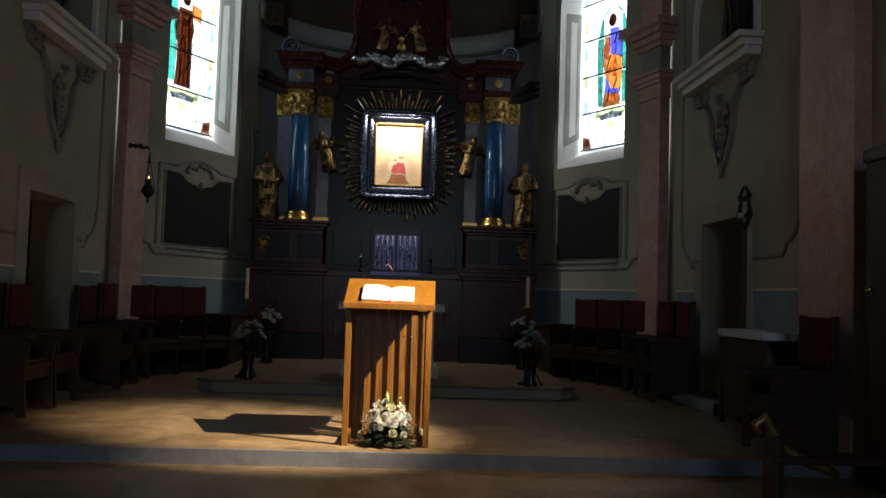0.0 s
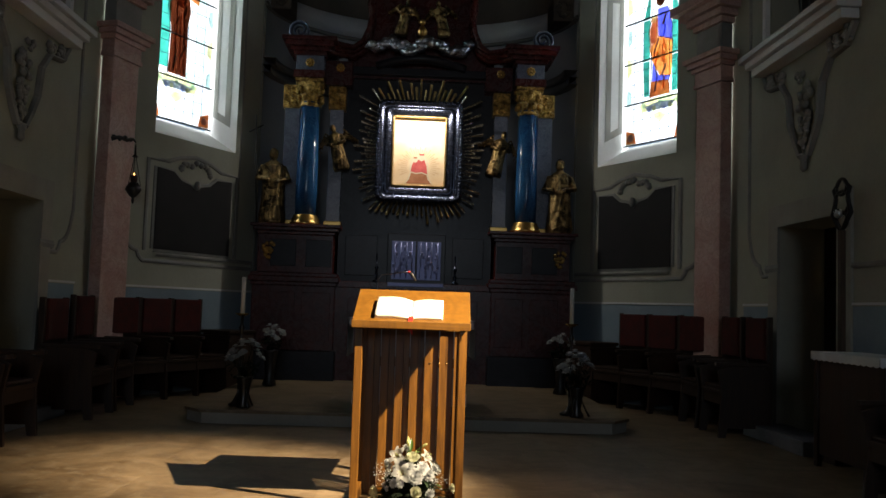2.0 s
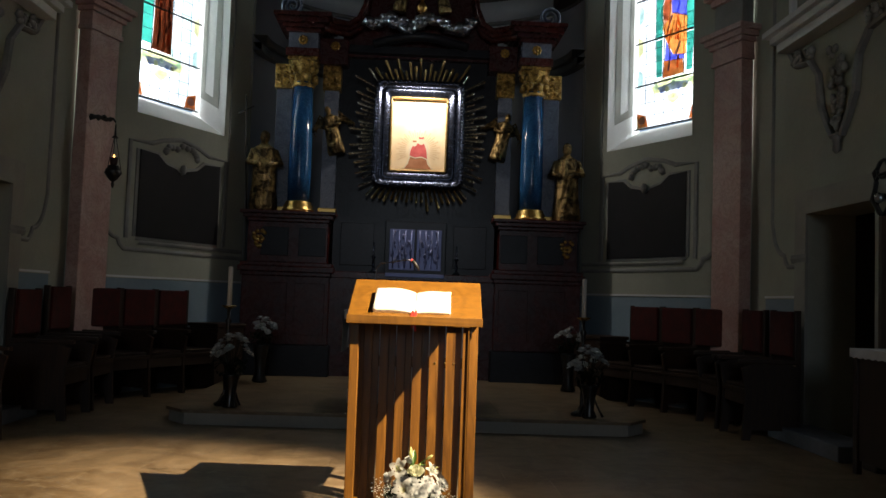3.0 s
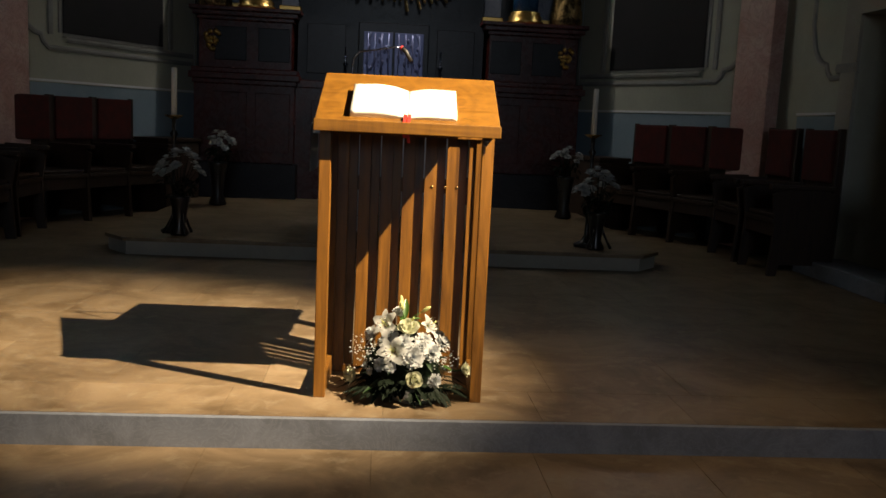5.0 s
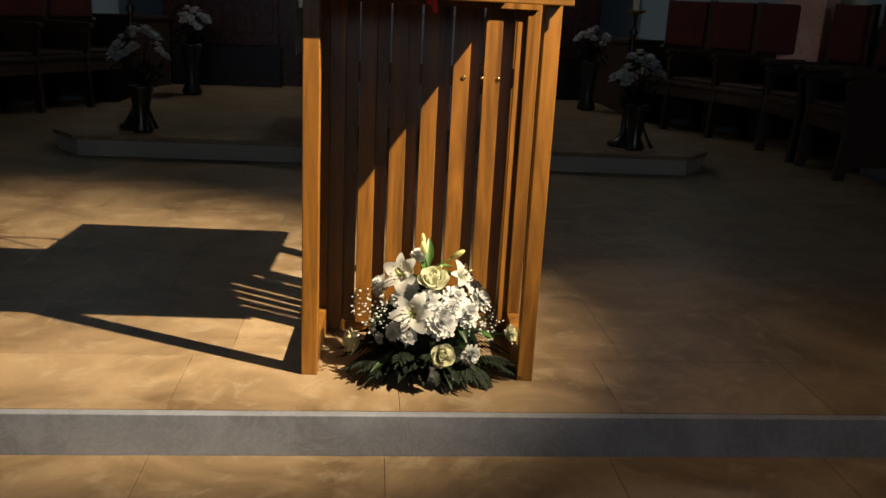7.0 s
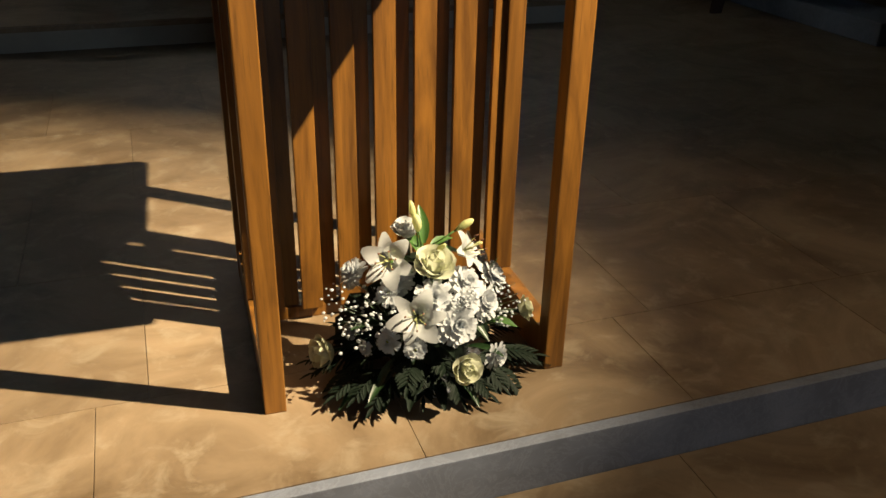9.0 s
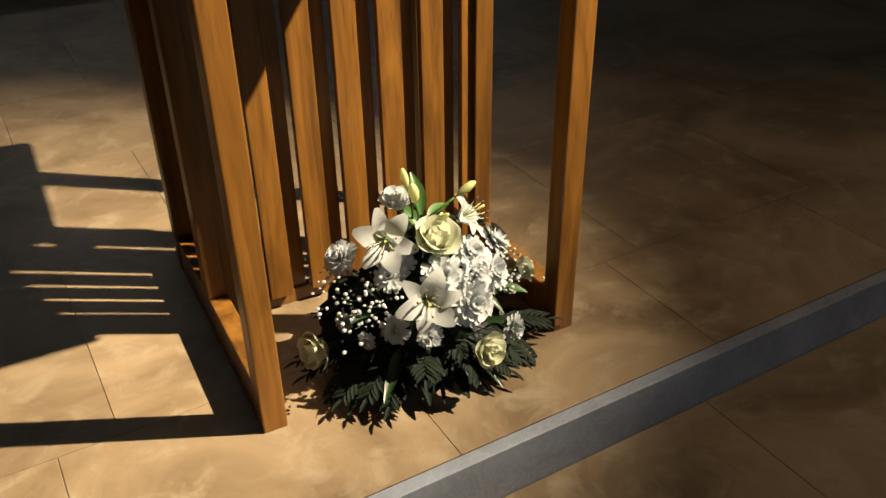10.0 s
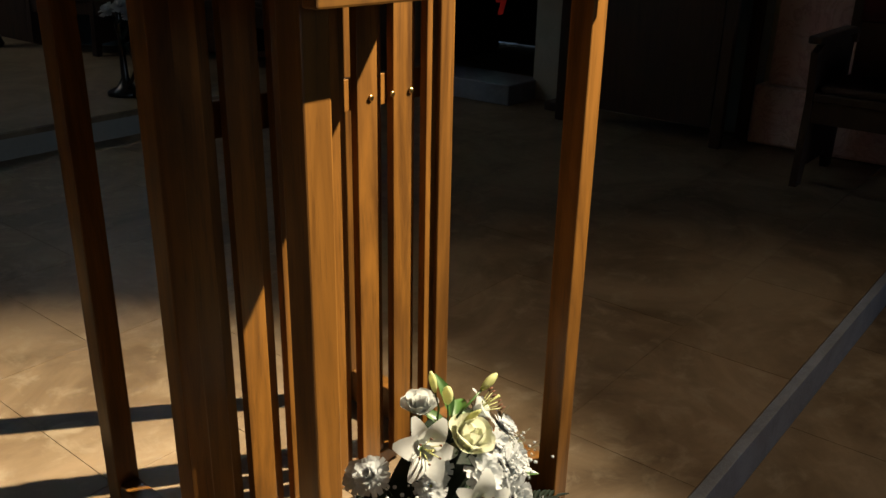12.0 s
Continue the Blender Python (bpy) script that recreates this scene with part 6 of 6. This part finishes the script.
# carved cross on a wooden pole by the east door
cr = thing("processional_cross", pose(3.6, 8.08, 0.0) @ Matrix.Scale(0.95, 4), "dark openwork cross finial on a brown wooden pole", "cross")
part("foot", B(-0.11, 0.11, -0.11, 0.11, 0.0, 0.06, bev=0.012), M_DARKWOOD, cr)
part("pole", B(-0.024, 0.024, -0.03, 0.03, 0.06, 2.05, bev=0.006), M_DOOR, cr)
bm = bmesh.new()
for cz, r in ((2.14, 0.10), (2.30, 0.13), (2.44, 0.09)):
    tube(bm, [(0, r * math.cos(2 * math.pi * k / 14), cz + r * 0.8 * math.sin(2 * math.pi * k / 14)) for k in range(15)], 0.016, 6, 1.0, (1, 0, 0))
for s in (-1, 1):
    tube(bm, [(0, s * 0.02, 2.06), (0, s * 0.16, 2.2), (0, s * 0.1, 2.34), (0, s * 0.14, 2.42), (0, 0, 2.52)], [0.02, 0.026, 0.018, 0.022, 0.01], 7, 1.0, (1, 0, 0))
part("openwork_head", bm, M_IRON, cr)
bm = bmesh.new()
blob(bm, (-0.03, 0.0, 2.2), 0.045, 2, 0.2)
part("boss", bm, M_SILVER, cr, "small shining silver boss")

# sanctuary lamp on a wall arm
sl = thing("sanctuary_lamp", pose(-3.27, 10.95, 3.0) @ Matrix.Scale(0.94, 4), "hanging silver oil lamp with a small flame on a wall arm", "hanging lamp")
bm = bmesh.new()
tube(bm, [(-0.27, -0.1, 0.0), (-0.18, -0.07, 0.03), (-0.1, -0.04, 0.0), (-0.03, -0.01, 0.02), (0, 0, -0.02)], [0.03, 0.022, 0.026, 0.016, 0.01], 8)
for k in range(4):
    blob(bm, (-0.24 + 0.06 * k, -0.09 + 0.025 * k, 0.03 - 0.02 * (k % 2)), 0.03, 1, 0.5)
part("arm", bm, M_VASE, sl)
for k in range(3):
    a = k * 2.094
    bm = bmesh.new()
    tube(bm, [(0, 0, -0.04), (0.012 * math.cos(a), 0.012 * math.sin(a), -0.2), (0.085 * math.cos(a), 0.085 * math.sin(a), -0.56)], 0.004, 5)
    part("chain", bm, M_VASE, sl)
part("canopy", lathe(bmesh.new(), [(0.008, -0.06), (0.012, -0.17), (0.04, -0.2), (0.012, -0.19)][::-1], 12), M_VASE, sl)
bowl = part("bowl", lathe(bmesh.new(), [(0.006, -0.78), (0.02, -0.74), (0.012, -0.71), (0.05, -0.68), (0.10, -0.61), (0.085, -0.56), (0.055, -0.53), (0.06, -0.52)], 18, wave=0.03, waves=6), M_VASE, sl, "pierced silver bowl")
part("glass_cup", lathe(bmesh.new(), [(0.03, -0.55), (0.042, -0.48), (0.045, -0.43), (0.038, -0.43)], 14), M_LEATHER, sl, "dark red glass cup")
k = Mat("oil_flame", 0.5)
k.color((1.0, 0.45, 0.1))
k.b.inputs["Emission Color"].default_value = (1.0, 0.45, 0.12, 1)
k.b.inputs["Emission Strength"].default_value = 7.0
part("flame", lathe(bmesh.new(), [(0.004, -0.44), (0.010, -0.43), (0.008, -0.41), (0.002, -0.395)], 10), k.m, sl, "small orange flame")

# dark wooden confessional on the east side, nearer the nave
cf = thing("confessional", pose(3.62, 4.5, LOW), "dark wooden confessional with panelled front and a brass knob", "confessional")
part("body", B(-0.15, 0.25, -1.05, 1.05, 0.0, 2.35, bev=0.01), M_DARKWOOD, cf)
part("cornice", B(-0.17, 0.25, -1.07, 1.07, 2.35, 2.45, bev=0.02), M_DARKWOOD, cf)
for y in (-0.68, 0.0, 0.68):
    part("panel", B(-0.175, -0.15, y - 0.27, y + 0.27, 0.3, 2.1, bev=0.01), M_DARKWOOD, cf)
bm = bmesh.new()
blob(bm, (-0.21, 0.9, 1.42), 0.03, 2)
part("knob", bm, M_BRASS, cf, "round brass knob")

# scrolled bench end below the step
be = thing("kneeler_bench", pose(2.37, 4.6, LOW), "low wooden bench with gilded scrolled ends", "bench")
part("board", B(-0.05, 1.1, -0.1, 0.14, 0.34, 0.38, bev=0.008), M_DARKWOOD, be)
for x in (0.0, 1.0):
    bm = bmesh.new()
    tube(bm, [(x - 0.09, 0, 0.50), (x - 0.12, 0, 0.56), (x - 0.06, 0, 0.60), (x - 0.01, 0, 0.52), (x + 0.06, 0, 0.42), (x + 0.18, 0, 0.35), (x + 0.32, 0, 0.30), (x + 0.40, 0, 0.27)], [0.02, 0.032, 0.036, 0.034, 0.032, 0.032, 0.03, 0.024], 10, 1.0, (0, 1, 0))
    part("scroll_end", bm, M_DULLGOLD, be, "gilded scroll")
    part("upright", B(x - 0.02, x + 0.03, -0.08, 0.12, 0.0, 0.5, bev=0.01), M_DARKWOOD, be)

# ---- floor slabs, laid one by one ----


def slab_mesh(w, d, h=0.03):
    return mesh("slab", B(-w / 2, w / 2, -d / 2, d / 2, -h, 0, bev=0.0008), M_FLOOR)


floor_ob, sanct_ob = bpy.data.objects["floor"], bpy.data.objects["sanctuary_floor"]
GAP = 0.0013


def lay(parent, x_from, x_to, y0, y1, shift, z, width=0.605):
    me = slab_mesh(width - GAP, y1 - y0 - GAP)
    k = math.floor((x_from - shift) / width)
    x = shift + k * width
    while x < x_to:
        ob = new("slab", me)
        ob.parent = parent
        ob.location = (x + width / 2, (y0 + y1) / 2, z)
        x += width


lay(sanct_ob, -3.75, 3.75, STEP_Y - 0.001, 6.245, -0.057, 0.0)
for r in range(6):
    y0 = 6.245 + 0.605 * r
    lay(sanct_ob, -4.0, 4.0, y0, y0 + 0.605, 0.05 + (0.3 if r % 2 else 0.0), 0.0)
for r in range(5):
    y1 = STEP_Y - 0.031 - 0.605 * r
    lay(floor_ob, -4.4, 4.4, y1 - 0.605, y1, -0.096 + (0.3 if r % 2 else 0), LOW)
setting("floor_rest", B(-6.5, 6.5, 9.876, 16.4, -0.03, 0.0), M_FLOOR, "honey limestone sanctuary floor round the dais", "floor")
setting("floor_rest", B(-6.2, 6.2, -10, STEP_Y - 0.021 - 3.025, LOW - 0.03, LOW), M_FLOOR, "honey limestone floor of the nave", "floor")
dais_ob = bpy.data.objects["dais_edge"]
for r in range(5):
    y0 = 9.425 + 0.9 * r
    me = slab_mesh(0.85 - GAP, 0.9 - GAP, 0.004)
    for c in range(4):
        ob = new("slab", me)
        ob.parent = dais_ob
        ob.location = (-1.275 + 0.85 * c, y0 + 0.45, DAIS + 0.0005)
